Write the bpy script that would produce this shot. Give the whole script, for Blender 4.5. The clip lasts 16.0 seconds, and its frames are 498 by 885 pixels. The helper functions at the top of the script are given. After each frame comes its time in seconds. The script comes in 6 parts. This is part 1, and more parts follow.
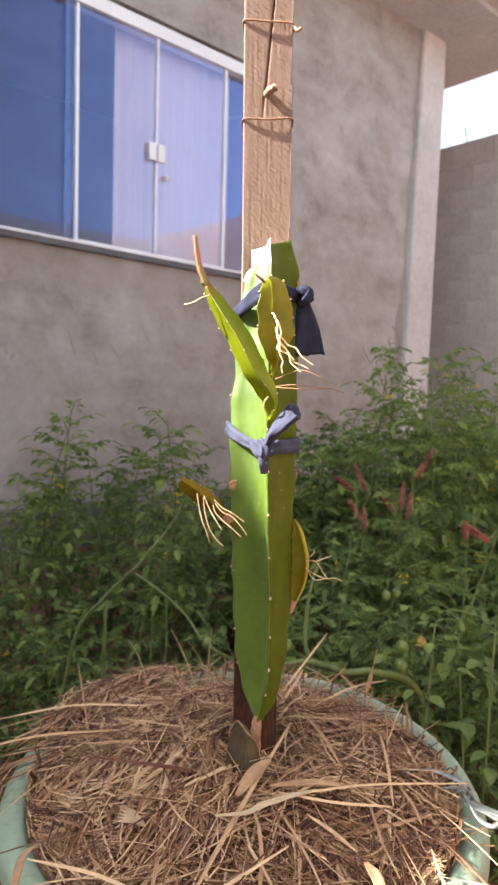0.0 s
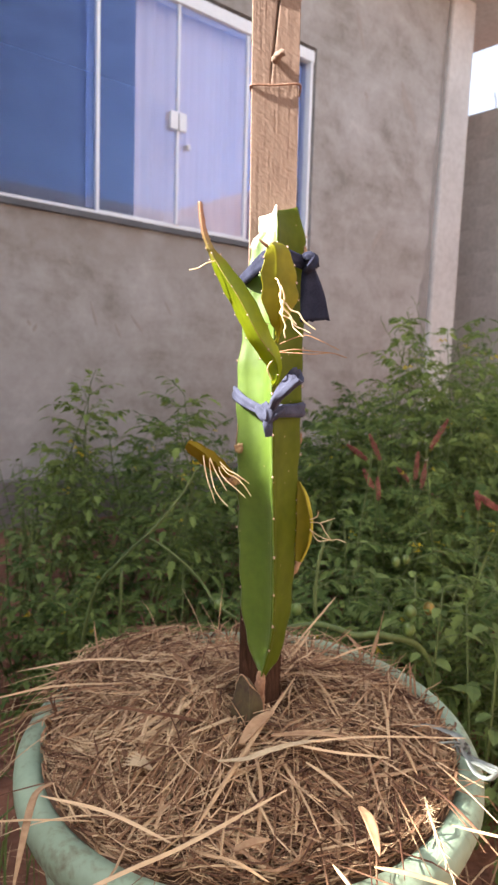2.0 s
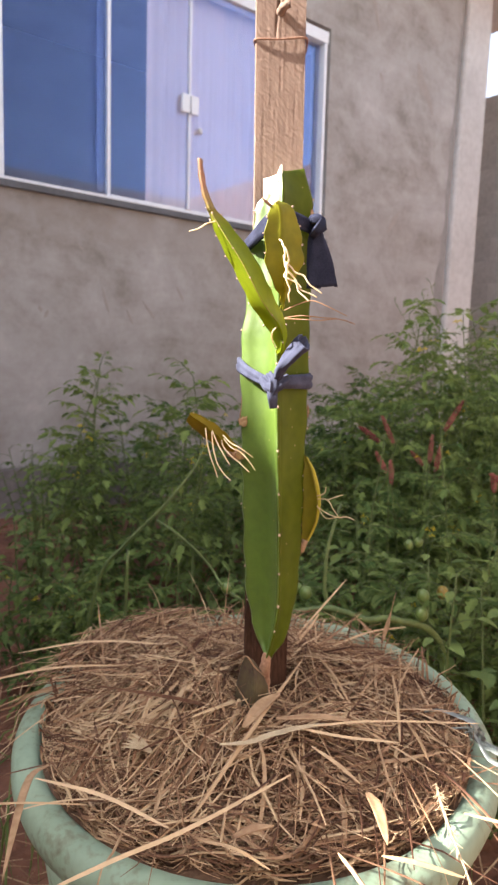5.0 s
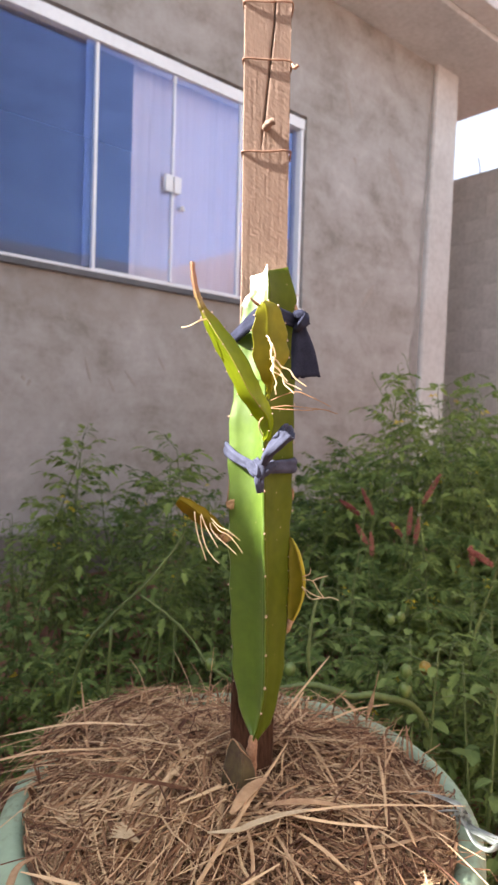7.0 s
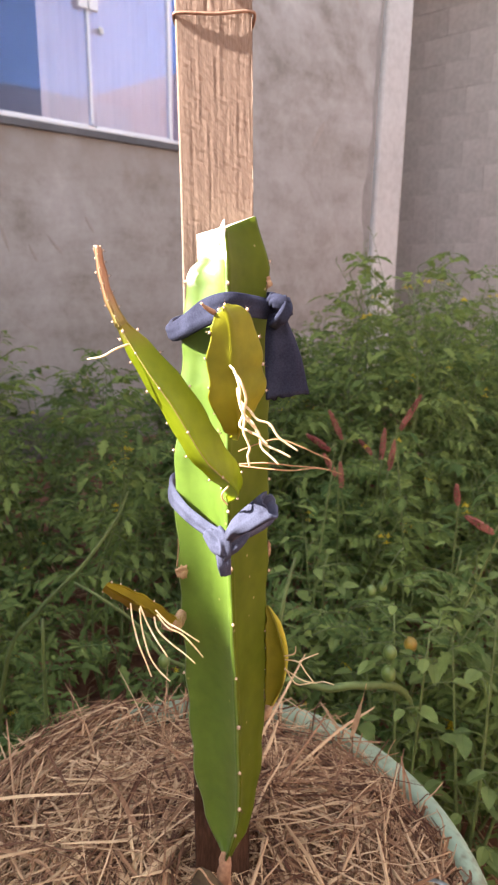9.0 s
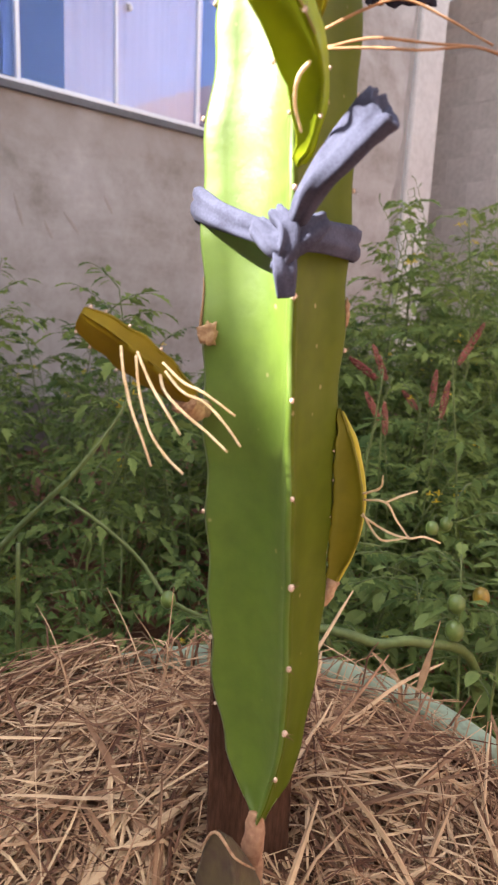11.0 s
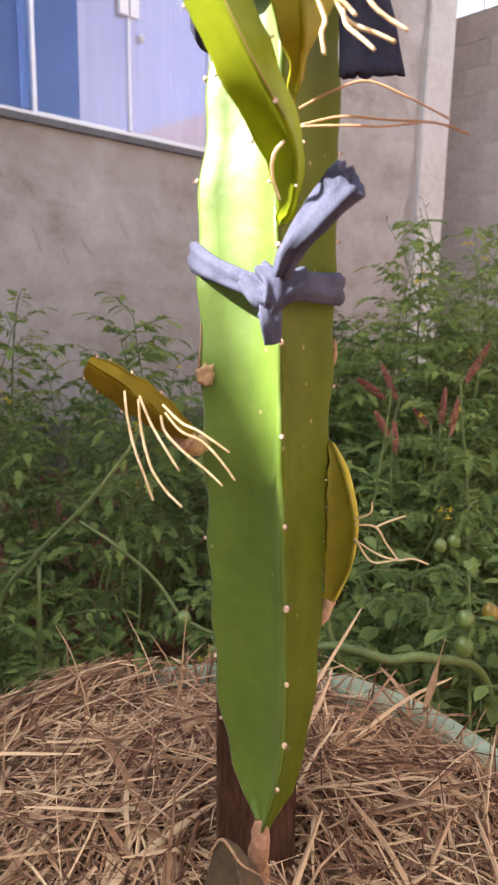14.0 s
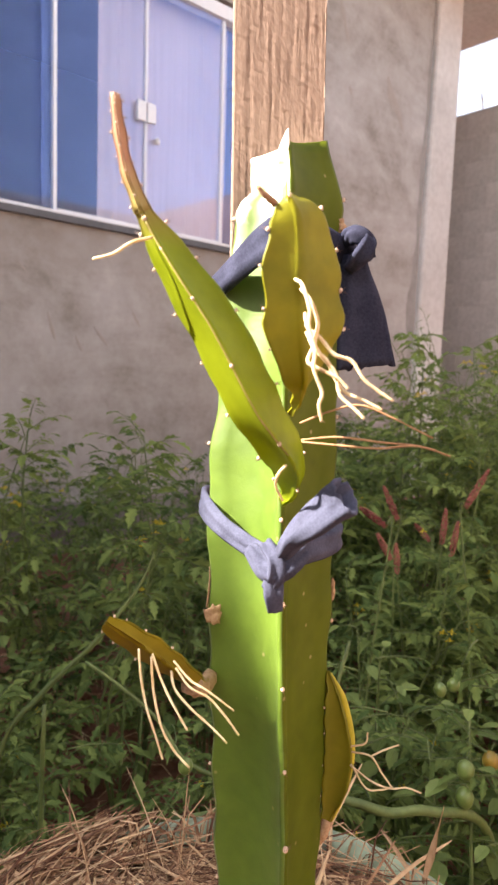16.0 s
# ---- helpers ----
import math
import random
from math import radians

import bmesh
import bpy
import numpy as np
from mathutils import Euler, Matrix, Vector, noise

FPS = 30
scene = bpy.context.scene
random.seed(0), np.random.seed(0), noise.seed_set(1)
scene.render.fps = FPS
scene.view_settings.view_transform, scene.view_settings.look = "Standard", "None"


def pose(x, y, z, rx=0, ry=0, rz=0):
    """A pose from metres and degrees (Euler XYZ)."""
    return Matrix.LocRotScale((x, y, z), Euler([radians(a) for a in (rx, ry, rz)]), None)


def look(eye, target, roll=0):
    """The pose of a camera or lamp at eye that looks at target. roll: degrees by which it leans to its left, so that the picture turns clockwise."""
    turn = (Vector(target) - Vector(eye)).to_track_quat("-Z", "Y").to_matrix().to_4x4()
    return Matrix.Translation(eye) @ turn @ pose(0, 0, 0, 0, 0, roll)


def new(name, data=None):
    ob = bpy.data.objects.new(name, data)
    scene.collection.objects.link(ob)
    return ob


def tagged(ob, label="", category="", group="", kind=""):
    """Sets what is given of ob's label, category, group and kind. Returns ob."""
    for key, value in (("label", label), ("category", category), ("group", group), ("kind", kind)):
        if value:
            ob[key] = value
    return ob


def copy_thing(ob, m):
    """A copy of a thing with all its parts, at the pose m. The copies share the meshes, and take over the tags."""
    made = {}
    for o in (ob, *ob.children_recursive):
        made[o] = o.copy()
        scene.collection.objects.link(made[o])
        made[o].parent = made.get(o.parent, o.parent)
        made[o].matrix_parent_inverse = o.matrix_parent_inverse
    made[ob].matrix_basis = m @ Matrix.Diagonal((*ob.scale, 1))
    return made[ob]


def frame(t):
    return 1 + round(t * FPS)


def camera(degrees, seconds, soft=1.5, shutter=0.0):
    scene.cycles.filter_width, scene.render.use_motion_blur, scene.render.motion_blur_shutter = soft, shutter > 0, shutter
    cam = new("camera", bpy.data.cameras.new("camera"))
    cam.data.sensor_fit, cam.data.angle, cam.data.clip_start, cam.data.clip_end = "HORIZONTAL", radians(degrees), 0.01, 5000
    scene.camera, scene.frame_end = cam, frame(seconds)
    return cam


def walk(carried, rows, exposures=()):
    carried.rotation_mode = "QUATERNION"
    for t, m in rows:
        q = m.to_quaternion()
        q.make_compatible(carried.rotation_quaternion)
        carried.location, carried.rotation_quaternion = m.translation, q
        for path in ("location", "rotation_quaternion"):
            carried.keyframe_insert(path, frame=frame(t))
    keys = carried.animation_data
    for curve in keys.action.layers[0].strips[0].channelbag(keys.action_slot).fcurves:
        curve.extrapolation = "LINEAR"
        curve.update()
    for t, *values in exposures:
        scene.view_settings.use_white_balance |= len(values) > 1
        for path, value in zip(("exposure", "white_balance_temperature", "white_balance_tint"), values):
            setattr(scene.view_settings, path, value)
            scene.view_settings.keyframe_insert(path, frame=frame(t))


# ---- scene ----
cam = camera(39.2, 16.0, soft=2.2)
cam.data.dof.use_dof, cam.data.dof.focus_distance, cam.data.dof.aperture_fstop = True, 0.45, 27.0      # a phone close to its subject
PATH = [
    (0, (-0.027, 0.033, 0.741), (1.339, 1.488, 0.619), 1.4),
    (0.5, (-0.035, 0.034, 0.744), (1.296, 1.525, 0.658), 1.8),
    (1, (-0.033, 0.020, 0.746), (1.270, 1.532, 0.622), 1.7),
    (1.5, (-0.027, 0.014, 0.736), (1.287, 1.508, 0.536), 1.7),
    (2, (-0.026, 0.007, 0.733), (1.288, 1.502, 0.534), 1.6),
    (2.5, (-0.021, 0.013, 0.734), (1.317, 1.486, 0.530), 1.8),
    (3, (-0.022, 0.008, 0.745), (1.297, 1.498, 0.545), 1.8),
    (3.5, (-0.005, 0.013, 0.723), (1.304, 1.498, 0.436), 1.6),
    (4, (0.013, 0.020, 0.712), (1.300, 1.528, 0.451), 1.2),
    (6.3, (-0.025, 0.020, 0.726), (1.300, 1.510, 0.571), 2.5),
    (6.5, (-0.026, 0.019, 0.730), (1.327, 1.488, 0.632), 2.9),
    (7, (-0.023, 0.008, 0.735), (1.309, 1.500, 0.690), 1.6),
    (7.5, (0.012, 0.058, 0.799), (1.371, 1.492, 0.485), 1.4),
    (8, (0.015, 0.106, 0.920), (1.342, 1.458, 0.282), -0.1),
    (8.2, (0.032, 0.122, 0.940), (1.403, 1.442, 0.324), -0.1),
    (10.3, (0.242, 0.313, 0.694), (1.635, 1.703, 0.335), 1.3),
    (10.5, (0.236, 0.320, 0.687), (1.638, 1.700, 0.323), 1.7),
    (11, (0.233, 0.321, 0.670), (1.629, 1.696, 0.269), 2.2),
    (11.5, (0.244, 0.318, 0.640), (1.644, 1.681, 0.214), 2.9),
    (12, (0.246, 0.306, 0.650), (1.669, 1.652, 0.245), 2.4),
    (12.5, (0.244, 0.294, 0.661), (1.637, 1.681, 0.293), 1.9),
    (13, (0.237, 0.300, 0.662), (1.594, 1.716, 0.268), 1.3),
    (13.5, (0.229, 0.296, 0.675), (1.606, 1.699, 0.303), 1.6),
    (14, (0.224, 0.296, 0.683), (1.584, 1.718, 0.326), 0.7),
    (14.5, (0.226, 0.289, 0.699), (1.597, 1.714, 0.398), 1.3),
    (15, (0.220, 0.286, 0.716), (1.574, 1.732, 0.438), 1.0),
    (15.5, (0.215, 0.285, 0.742), (1.575, 1.733, 0.508), 1.2),
    (16, (0.210, 0.284, 0.778), (1.574, 1.736, 0.603), 1.5),
]
walk(cam, [(t, look(eye, target, roll)) for t, eye, target, roll in PATH],
     exposures=((0.0, 2.50, 6370, 12), (4.0, 2.50, 6370, 12), (6.5, 2.50, 6240, 12), (7.4, 2.50, 6380, 12), (8.2, 2.60, 6350, 13), (10.3, 2.74, 6400, 15), (11.5, 2.76, 6350, 15), (12.1, 2.86, 6300, 15), (12.7, 2.76, 6300, 14), (14.0, 2.75, 6350, 14), (16.0, 2.64, 6800, 15)))

# ---- light ----
SUN = Vector((-0.95, 0.55, 0.86)).normalized()          # towards the sun, over the house's eaves
world = bpy.data.worlds.new("sky")
scene.world = world
world.use_nodes = True
sky = world.node_tree.nodes.new("ShaderNodeTexSky")
sky.sky_type, sky.sun_disc = "NISHITA", False
sky.sun_elevation, sky.sun_rotation = math.asin(SUN.z), math.atan2(SUN.x, SUN.y)
back = world.node_tree.nodes["Background"]
back.inputs["Strength"].default_value = 0.09
sky.ozone_density, sky.dust_density = 1.2, 3.0
haze = world.node_tree.nodes.new("ShaderNodeHueSaturation")          # a hazy, pale summer sky
haze.inputs["Saturation"].default_value = 0.5
world.node_tree.links.new(sky.outputs[0], haze.inputs["Color"])
world.node_tree.links.new(haze.outputs[0], back.inputs["Color"])
sun = new("sun", bpy.data.lights.new("sun", "SUN"))
sun.data.energy, sun.data.angle, sun.data.color = 5.0, radians(0.53), (1.0, 0.93, 0.82)
sun.matrix_world = look(SUN * 20, (0, 0, 0))

# ---- materials ----


def material(name, dark, light, rough=0.8, scale=8.0, fine=60.0, bump=0.2, depth=0.01, metal=0.0, stretch=(1, 1, 1),
             island=0.0, objects=0.0, through_light=0.0, low=0.35, high=0.65, third=None, specular=0.5, tint=None, specks=0.0):
    """Two colours mixed by noise at two scales, with fine relief; optional variation by piece and light that shines through."""
    m = bpy.data.materials.new(name)
    m.use_nodes = True
    n, l = m.node_tree.nodes, m.node_tree.links
    p = n["Principled BSDF"]
    p.inputs["Roughness"].default_value, p.inputs["Metallic"].default_value = rough, metal
    p.inputs["Specular IOR Level"].default_value = specular
    co, mp = n.new("ShaderNodeTexCoord"), n.new("ShaderNodeMapping")
    mp.inputs["Scale"].default_value = stretch
    l.new(co.outputs["Object"], mp.inputs["Vector"])
    big, small = n.new("ShaderNodeTexNoise"), n.new("ShaderNodeTexNoise")
    big.inputs["Scale"].default_value, big.inputs["Detail"].default_value = scale, 5
    small.inputs["Scale"].default_value, small.inputs["Detail"].default_value = fine, 4
    l.new(mp.outputs[0], big.inputs["Vector"])
    l.new(mp.outputs[0], small.inputs["Vector"])
    mix = n.new("ShaderNodeMath")
    mix.operation = "MULTIPLY_ADD"
    l.new(small.outputs["Fac"], mix.inputs[0])
    mix.inputs[1].default_value = 0.4
    half = n.new("ShaderNodeMath")
    half.operation = "MULTIPLY_ADD"
    l.new(big.outputs["Fac"], half.inputs[0])
    half.inputs[1].default_value, half.inputs[2].default_value = 0.6, 0.0
    l.new(half.outputs[0], mix.inputs[2])
    value = mix
    for amount, kind, out in ((island, "ShaderNodeNewGeometry", "Random Per Island"), (objects, "ShaderNodeObjectInfo", "Random")):
        if amount:
            g, a = n.new(kind), n.new("ShaderNodeMath")
            a.operation = "MULTIPLY_ADD"
            l.new(g.outputs[out], a.inputs[0])
            a.inputs[1].default_value = amount
            b = n.new("ShaderNodeMath")
            b.operation = "SUBTRACT"
            l.new(value.outputs[0], b.inputs[0])
            b.inputs[1].default_value = amount / 2
            l.new(b.outputs[0], a.inputs[2])
            value = a
    ramp = n.new("ShaderNodeValToRGB")
    e = ramp.color_ramp.elements
    e[0].position, e[0].color, e[1].position, e[1].color = low, (*dark, 1), high, (*light, 1)
    if third:
        c = e.new(third[0])
        c.color = (*third[1], 1)
    l.new(value.outputs[0], ramp.inputs["Fac"])
    l.new(ramp.outputs["Color"], p.inputs["Base Color"])
    if specks:
        vo, cut, sp = n.new("ShaderNodeTexVoronoi"), n.new("ShaderNodeMapRange"), n.new("ShaderNodeMix")
        vo.inputs["Scale"].default_value = specks
        l.new(mp.outputs[0], vo.inputs["Vector"])
        l.new(vo.outputs["Distance"], cut.inputs["Value"])
        cut.inputs["From Min"].default_value, cut.inputs["From Max"].default_value, cut.inputs["To Min"].default_value, cut.inputs["To Max"].default_value = 0.04, 0.09, 0.75, 0.0
        sp.data_type = "RGBA"
        l.new(cut.outputs["Result"], sp.inputs[0])
        l.new(ramp.outputs["Color"], sp.inputs[6])
        sp.inputs[7].default_value = (0.42, 0.34, 0.16, 1)
        l.new(sp.outputs[2], p.inputs["Base Color"])
    if bump:
        bp = n.new("ShaderNodeBump")
        bp.inputs["Strength"].default_value, bp.inputs["Distance"].default_value = bump, depth
        l.new(mix.outputs[0], bp.inputs["Height"])
        l.new(bp.outputs[0], p.inputs["Normal"])
    if through_light:
        t, s = n.new("ShaderNodeBsdfTranslucent"), n.new("ShaderNodeMixShader")
        if tint:
            k = n.new("ShaderNodeMix")
            k.data_type, k.blend_type = "RGBA", "MULTIPLY"
            k.inputs[0].default_value, k.inputs[7].default_value = 1.0, (*tint, 1)
            l.new(ramp.outputs["Color"], k.inputs[6])
            l.new(k.outputs[2], t.inputs["Color"])
        else:
            l.new(ramp.outputs["Color"], t.inputs["Color"])
        s.inputs[0].default_value = through_light
        l.new(p.outputs[0], s.inputs[1])
        l.new(t.outputs[0], s.inputs[2])
        l.new(s.outputs[0], n["Material Output"].inputs["Surface"])
    return m


def pane_glass(name):
    """Clear window glass: transparent, with gloss that grows at a slant."""
    m = bpy.data.materials.new(name)
    m.use_nodes = True
    n, l = m.node_tree.nodes, m.node_tree.links
    n.remove(n["Principled BSDF"])
    t, g, s, f = (n.new("ShaderNodeBsdfTransparent"), n.new("ShaderNodeBsdfGlossy"), n.new("ShaderNodeMixShader"), n.new("ShaderNodeMapRange"))
    t.inputs["Color"].default_value = (0.93, 0.94, 0.98, 1)
    g.inputs["Color"].default_value, g.inputs["Roughness"].default_value = (0.46, 0.58, 1.0, 1), 0.01
    w = n.new("ShaderNodeLayerWeight")
    w.inputs["Blend"].default_value = 0.5
    f.interpolation_type = "SMOOTHSTEP"
    f.inputs["From Min"].default_value, f.inputs["From Max"].default_value, f.inputs["To Min"].default_value, f.inputs["To Max"].default_value = 0.0, 1.0, 0.05, 0.54
    l.new(w.outputs["Facing"], f.inputs["Value"])
    l.new(f.outputs[0], s.inputs[0])
    l.new(t.outputs[0], s.inputs[1])
    l.new(g.outputs[0], s.inputs[2])
    l.new(s.outputs[0], n["Material Output"].inputs["Surface"])
    return m




def stained_plaster(name):
    """Hand-floated cement render: broad cloudy patches, level float strokes, fine grit and brown streaks below the
    window ledge.
    """
    m = bpy.data.materials.new(name)
    m.use_nodes = True
    n, l = m.node_tree.nodes, m.node_tree.links
    p = n["Principled BSDF"]
    p.inputs["Roughness"].default_value, p.inputs["Specular IOR Level"].default_value = 0.93, 0.25
    co = n.new("ShaderNodeTexCoord")
    total = None
    for stretch, scale, detail, twist, weight in (((0.9, 1, 1.1), 1.9, 7, 0.9, 0.42), ((1, 1, 1), 6.0, 6, 0.5, 0.26), ((0.45, 1, 3.2), 2.2, 5, 0.4, 0.20), ((1, 1, 1), 40, 4, 0.0, 0.12)):
        mp, q, w = n.new("ShaderNodeMapping"), n.new("ShaderNodeTexNoise"), n.new("ShaderNodeMath")
        mp.inputs["Scale"].default_value = stretch
        q.inputs["Scale"].default_value, q.inputs["Detail"].default_value, q.inputs["Roughness"].default_value, q.inputs["Distortion"].default_value = scale, detail, 0.6, twist
        w.operation = "MULTIPLY_ADD"
        w.inputs[1].default_value, w.inputs[2].default_value = weight, 0.0
        l.new(co.outputs["Object"], mp.inputs["Vector"])
        l.new(mp.outputs[0], q.inputs["Vector"])
        l.new(q.outputs["Fac"], w.inputs[0])
        if total:
            l.new(total.outputs[0], w.inputs[2])
        total = w
    ramp = n.new("ShaderNodeValToRGB")
    e = ramp.color_ramp.elements
    e[0].position, e[0].color, e[1].position, e[1].color = 0.40, (0.230, 0.212, 0.190, 1), 0.63, (0.446, 0.422, 0.404, 1)
    for at, colour in ((0.462, (0.308, 0.281, 0.257, 1)), (0.515, (0.351, 0.329, 0.309, 1)), (0.565, (0.382, 0.362, 0.344, 1))):
        e.new(at).color = colour
    l.new(total.outputs[0], ramp.inputs["Fac"])
    # brown streaks below the window ledge, fading out downwards
    xyz, fall, streak_noise, gate, mp, mix = (n.new(k) for k in ("ShaderNodeSeparateXYZ", "ShaderNodeMapRange", "ShaderNodeTexNoise", "ShaderNodeMath", "ShaderNodeMapping", "ShaderNodeMix"))
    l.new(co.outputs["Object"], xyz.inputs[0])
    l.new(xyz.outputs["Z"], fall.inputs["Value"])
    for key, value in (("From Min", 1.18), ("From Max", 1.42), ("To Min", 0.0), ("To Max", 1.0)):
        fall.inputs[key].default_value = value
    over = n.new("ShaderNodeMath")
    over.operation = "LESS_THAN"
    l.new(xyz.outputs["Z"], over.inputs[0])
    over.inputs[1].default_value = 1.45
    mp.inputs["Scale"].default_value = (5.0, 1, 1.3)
    streak_noise.inputs["Scale"].default_value, streak_noise.inputs["Detail"].default_value, streak_noise.inputs["Distortion"].default_value = 1.4, 5, 0.6
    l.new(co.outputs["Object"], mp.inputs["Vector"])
    l.new(mp.outputs[0], streak_noise.inputs["Vector"])
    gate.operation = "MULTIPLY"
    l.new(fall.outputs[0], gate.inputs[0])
    l.new(streak_noise.outputs["Fac"], gate.inputs[1])
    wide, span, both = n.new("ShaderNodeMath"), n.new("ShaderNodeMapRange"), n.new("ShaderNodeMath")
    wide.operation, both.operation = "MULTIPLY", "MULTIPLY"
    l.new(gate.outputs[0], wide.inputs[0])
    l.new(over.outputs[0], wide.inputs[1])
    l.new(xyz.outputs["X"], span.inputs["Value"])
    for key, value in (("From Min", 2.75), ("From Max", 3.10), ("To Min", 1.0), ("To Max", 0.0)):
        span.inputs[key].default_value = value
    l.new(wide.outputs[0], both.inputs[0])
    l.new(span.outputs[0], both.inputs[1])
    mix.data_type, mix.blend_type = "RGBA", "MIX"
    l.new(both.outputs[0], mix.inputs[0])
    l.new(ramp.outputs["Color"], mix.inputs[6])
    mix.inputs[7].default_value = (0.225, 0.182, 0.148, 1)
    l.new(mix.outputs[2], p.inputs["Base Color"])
    bp = n.new("ShaderNodeBump")
    bp.inputs["Strength"].default_value, bp.inputs["Distance"].default_value = 0.25, 0.006
    l.new(total.outputs[0], bp.inputs["Height"])
    l.new(bp.outputs[0], p.inputs["Normal"])
    return m


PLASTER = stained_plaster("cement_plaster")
COLUMN = material("pale_cement", (0.45, 0.43, 0.41), (0.61, 0.595, 0.575), 0.92, 2.2, 25, 0.35, 0.01)
CONCRETE = material("slab_concrete", (0.40, 0.395, 0.385), (0.60, 0.60, 0.595), 0.9, 1.6, 30, 0.2, 0.006)
BLOCK = material("block_cement", (0.39, 0.345, 0.31), (0.55, 0.50, 0.46), 0.95, 2.2, 30, 0.2, 0.004, objects=0.012)
PLINTH = material("plinth_cement", (0.15, 0.13, 0.12), (0.27, 0.24, 0.22), 0.95, 3, 30, 0.3, 0.01)
ALUMINIUM = material("white_painted_aluminium", (0.70, 0.71, 0.73), (0.80, 0.81, 0.82), 0.4, 3, 40, 0.03, 0.001)
# ledge colour kept dark: the shadow under the window frame is painted in
LEDGE = material("shadowed_ledge", (0.085, 0.085, 0.092), (0.14, 0.14, 0.15), 0.8, 6, 60, 0.1, 0.002)
GREY_METAL = material("grey_metal", (0.25, 0.25, 0.27), (0.35, 0.35, 0.37), 0.45, 5, 60, 0.05, 0.001, metal=0.6)
CURTAIN = material("curtain_cloth", (0.88, 0.75, 0.66), (0.95, 0.85, 0.76), 0.9, 6, 300, 0.1, 0.001, through_light=0.3)
TERRACOTTA = material("bare_clay_block", (0.21, 0.135, 0.112), (0.31, 0.210, 0.178), 0.95, 3, 40, 0.2, 0.004)
YARD = material("weathered_yard_plaster", (0.30, 0.255, 0.230), (0.40, 0.350, 0.322), 0.95, 1.5, 20, 0.2, 0.006)
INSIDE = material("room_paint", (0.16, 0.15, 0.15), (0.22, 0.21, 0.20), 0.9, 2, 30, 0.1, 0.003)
GLASS = pane_glass("window_glass")
SOIL = material("red_soil", (0.10, 0.040, 0.023), (0.255, 0.112, 0.063), 0.97, 5, 45, 0.9, 0.03)
WOOD = material("weathered_wood", (0.150, 0.096, 0.070), (0.275, 0.190, 0.142), 0.9, 230, 620, 0.6, 0.0008, stretch=(7, 7, 0.5), low=0.30, high=0.68, third=(0.46, (0.220, 0.145, 0.107)))
saw, tilted, saw_bump = (WOOD.node_tree.nodes.new(kind) for kind in ("ShaderNodeTexWave", "ShaderNodeMapping", "ShaderNodeBump"))
tilted.inputs["Rotation"].default_value = (0, radians(48), 0)          # slanting saw marks over the grain
saw.inputs["Scale"].default_value, saw.inputs["Distortion"].default_value, saw.inputs["Detail"].default_value, saw.inputs["Detail Scale"].default_value = 62, 5.0, 3, 1.5
saw_bump.inputs["Strength"].default_value, saw_bump.inputs["Distance"].default_value = 0.34, 0.0010
WOOD.node_tree.links.new(next(q for q in WOOD.node_tree.nodes if q.type == "TEX_COORD").outputs["Object"], tilted.inputs["Vector"])
WOOD.node_tree.links.new(tilted.outputs[0], saw.inputs["Vector"])
WOOD.node_tree.links.new(saw.outputs["Fac"], saw_bump.inputs["Height"])
WOOD.node_tree.links.new(next(q for q in WOOD.node_tree.nodes if q.type == "BUMP" and q != saw_bump).outputs[0], saw_bump.inputs["Normal"])
WOOD.node_tree.links.new(saw_bump.outputs[0], WOOD.node_tree.nodes["Principled BSDF"].inputs["Normal"])
FOOT_WOOD = material("dark_foot_wood", (0.048, 0.023, 0.015), (0.100, 0.050, 0.031), 0.9, 75, 190, 0.9, 0.0016, stretch=(6, 6, 0.8), specular=0.12)
WIRE = material("rusty_wire", (0.22, 0.11, 0.07), (0.42, 0.26, 0.18), 0.6, 40, 200, 0.2, 0.001, metal=0.4)
POT = material("mint_plastic", (0.17, 0.165, 0.105), (0.320, 0.430, 0.315), 0.55, 13, 120, 0.20, 0.002, third=(0.46, (0.275, 0.365, 0.262)), low=0.33, high=0.68, through_light=0.14, tint=(1.3, 1.1, 0.5), specular=0.35)
MULCH = material("straw_litter", (0.055, 0.027, 0.016), (0.17, 0.095, 0.053), 0.95, 18, 90, 1.0, 0.02)
STRAW = material("dry_straw", (0.110, 0.048, 0.026), (0.65, 0.475, 0.285), 0.75, 5, 120, 0.25, 0.001, island=0.85, through_light=0.2, low=0.12, high=0.92, third=(0.5, (0.335, 0.190, 0.103)), specular=0.3)
STOUT = material("pale_stout_straw", (0.42, 0.27, 0.145), (0.66, 0.48, 0.29), 0.7, 9, 160, 0.3, 0.001, island=0.5, through_light=0.15, low=0.25, high=0.75, specular=0.3)
DRY_LEAF = material("dry_leaf", (0.30, 0.17, 0.09), (0.52, 0.34, 0.19), 0.8, 20, 150, 0.4, 0.001, through_light=0.2)
PLUME = material("pale_plume", (0.48, 0.37, 0.23), (0.66, 0.53, 0.35), 0.8, 60, 300, 0.3, 0.001, through_light=0.3)
CACTUS = material("cactus_skin", (0.066, 0.124, 0.005), (0.120, 0.204, 0.016), 0.44, 26, 110, 0.30, 0.004, through_light=0.14, tint=(2.4, 1.1, 0.15), specks=65, low=0.3, high=0.7, specular=0.85)
CACTUS.node_tree.nodes["Principled BSDF"].inputs["Sheen Weight"].default_value = 0.06      # waxy bloom
CACTUS.node_tree.nodes["Principled BSDF"].inputs["Sheen Roughness"].default_value = 0.45
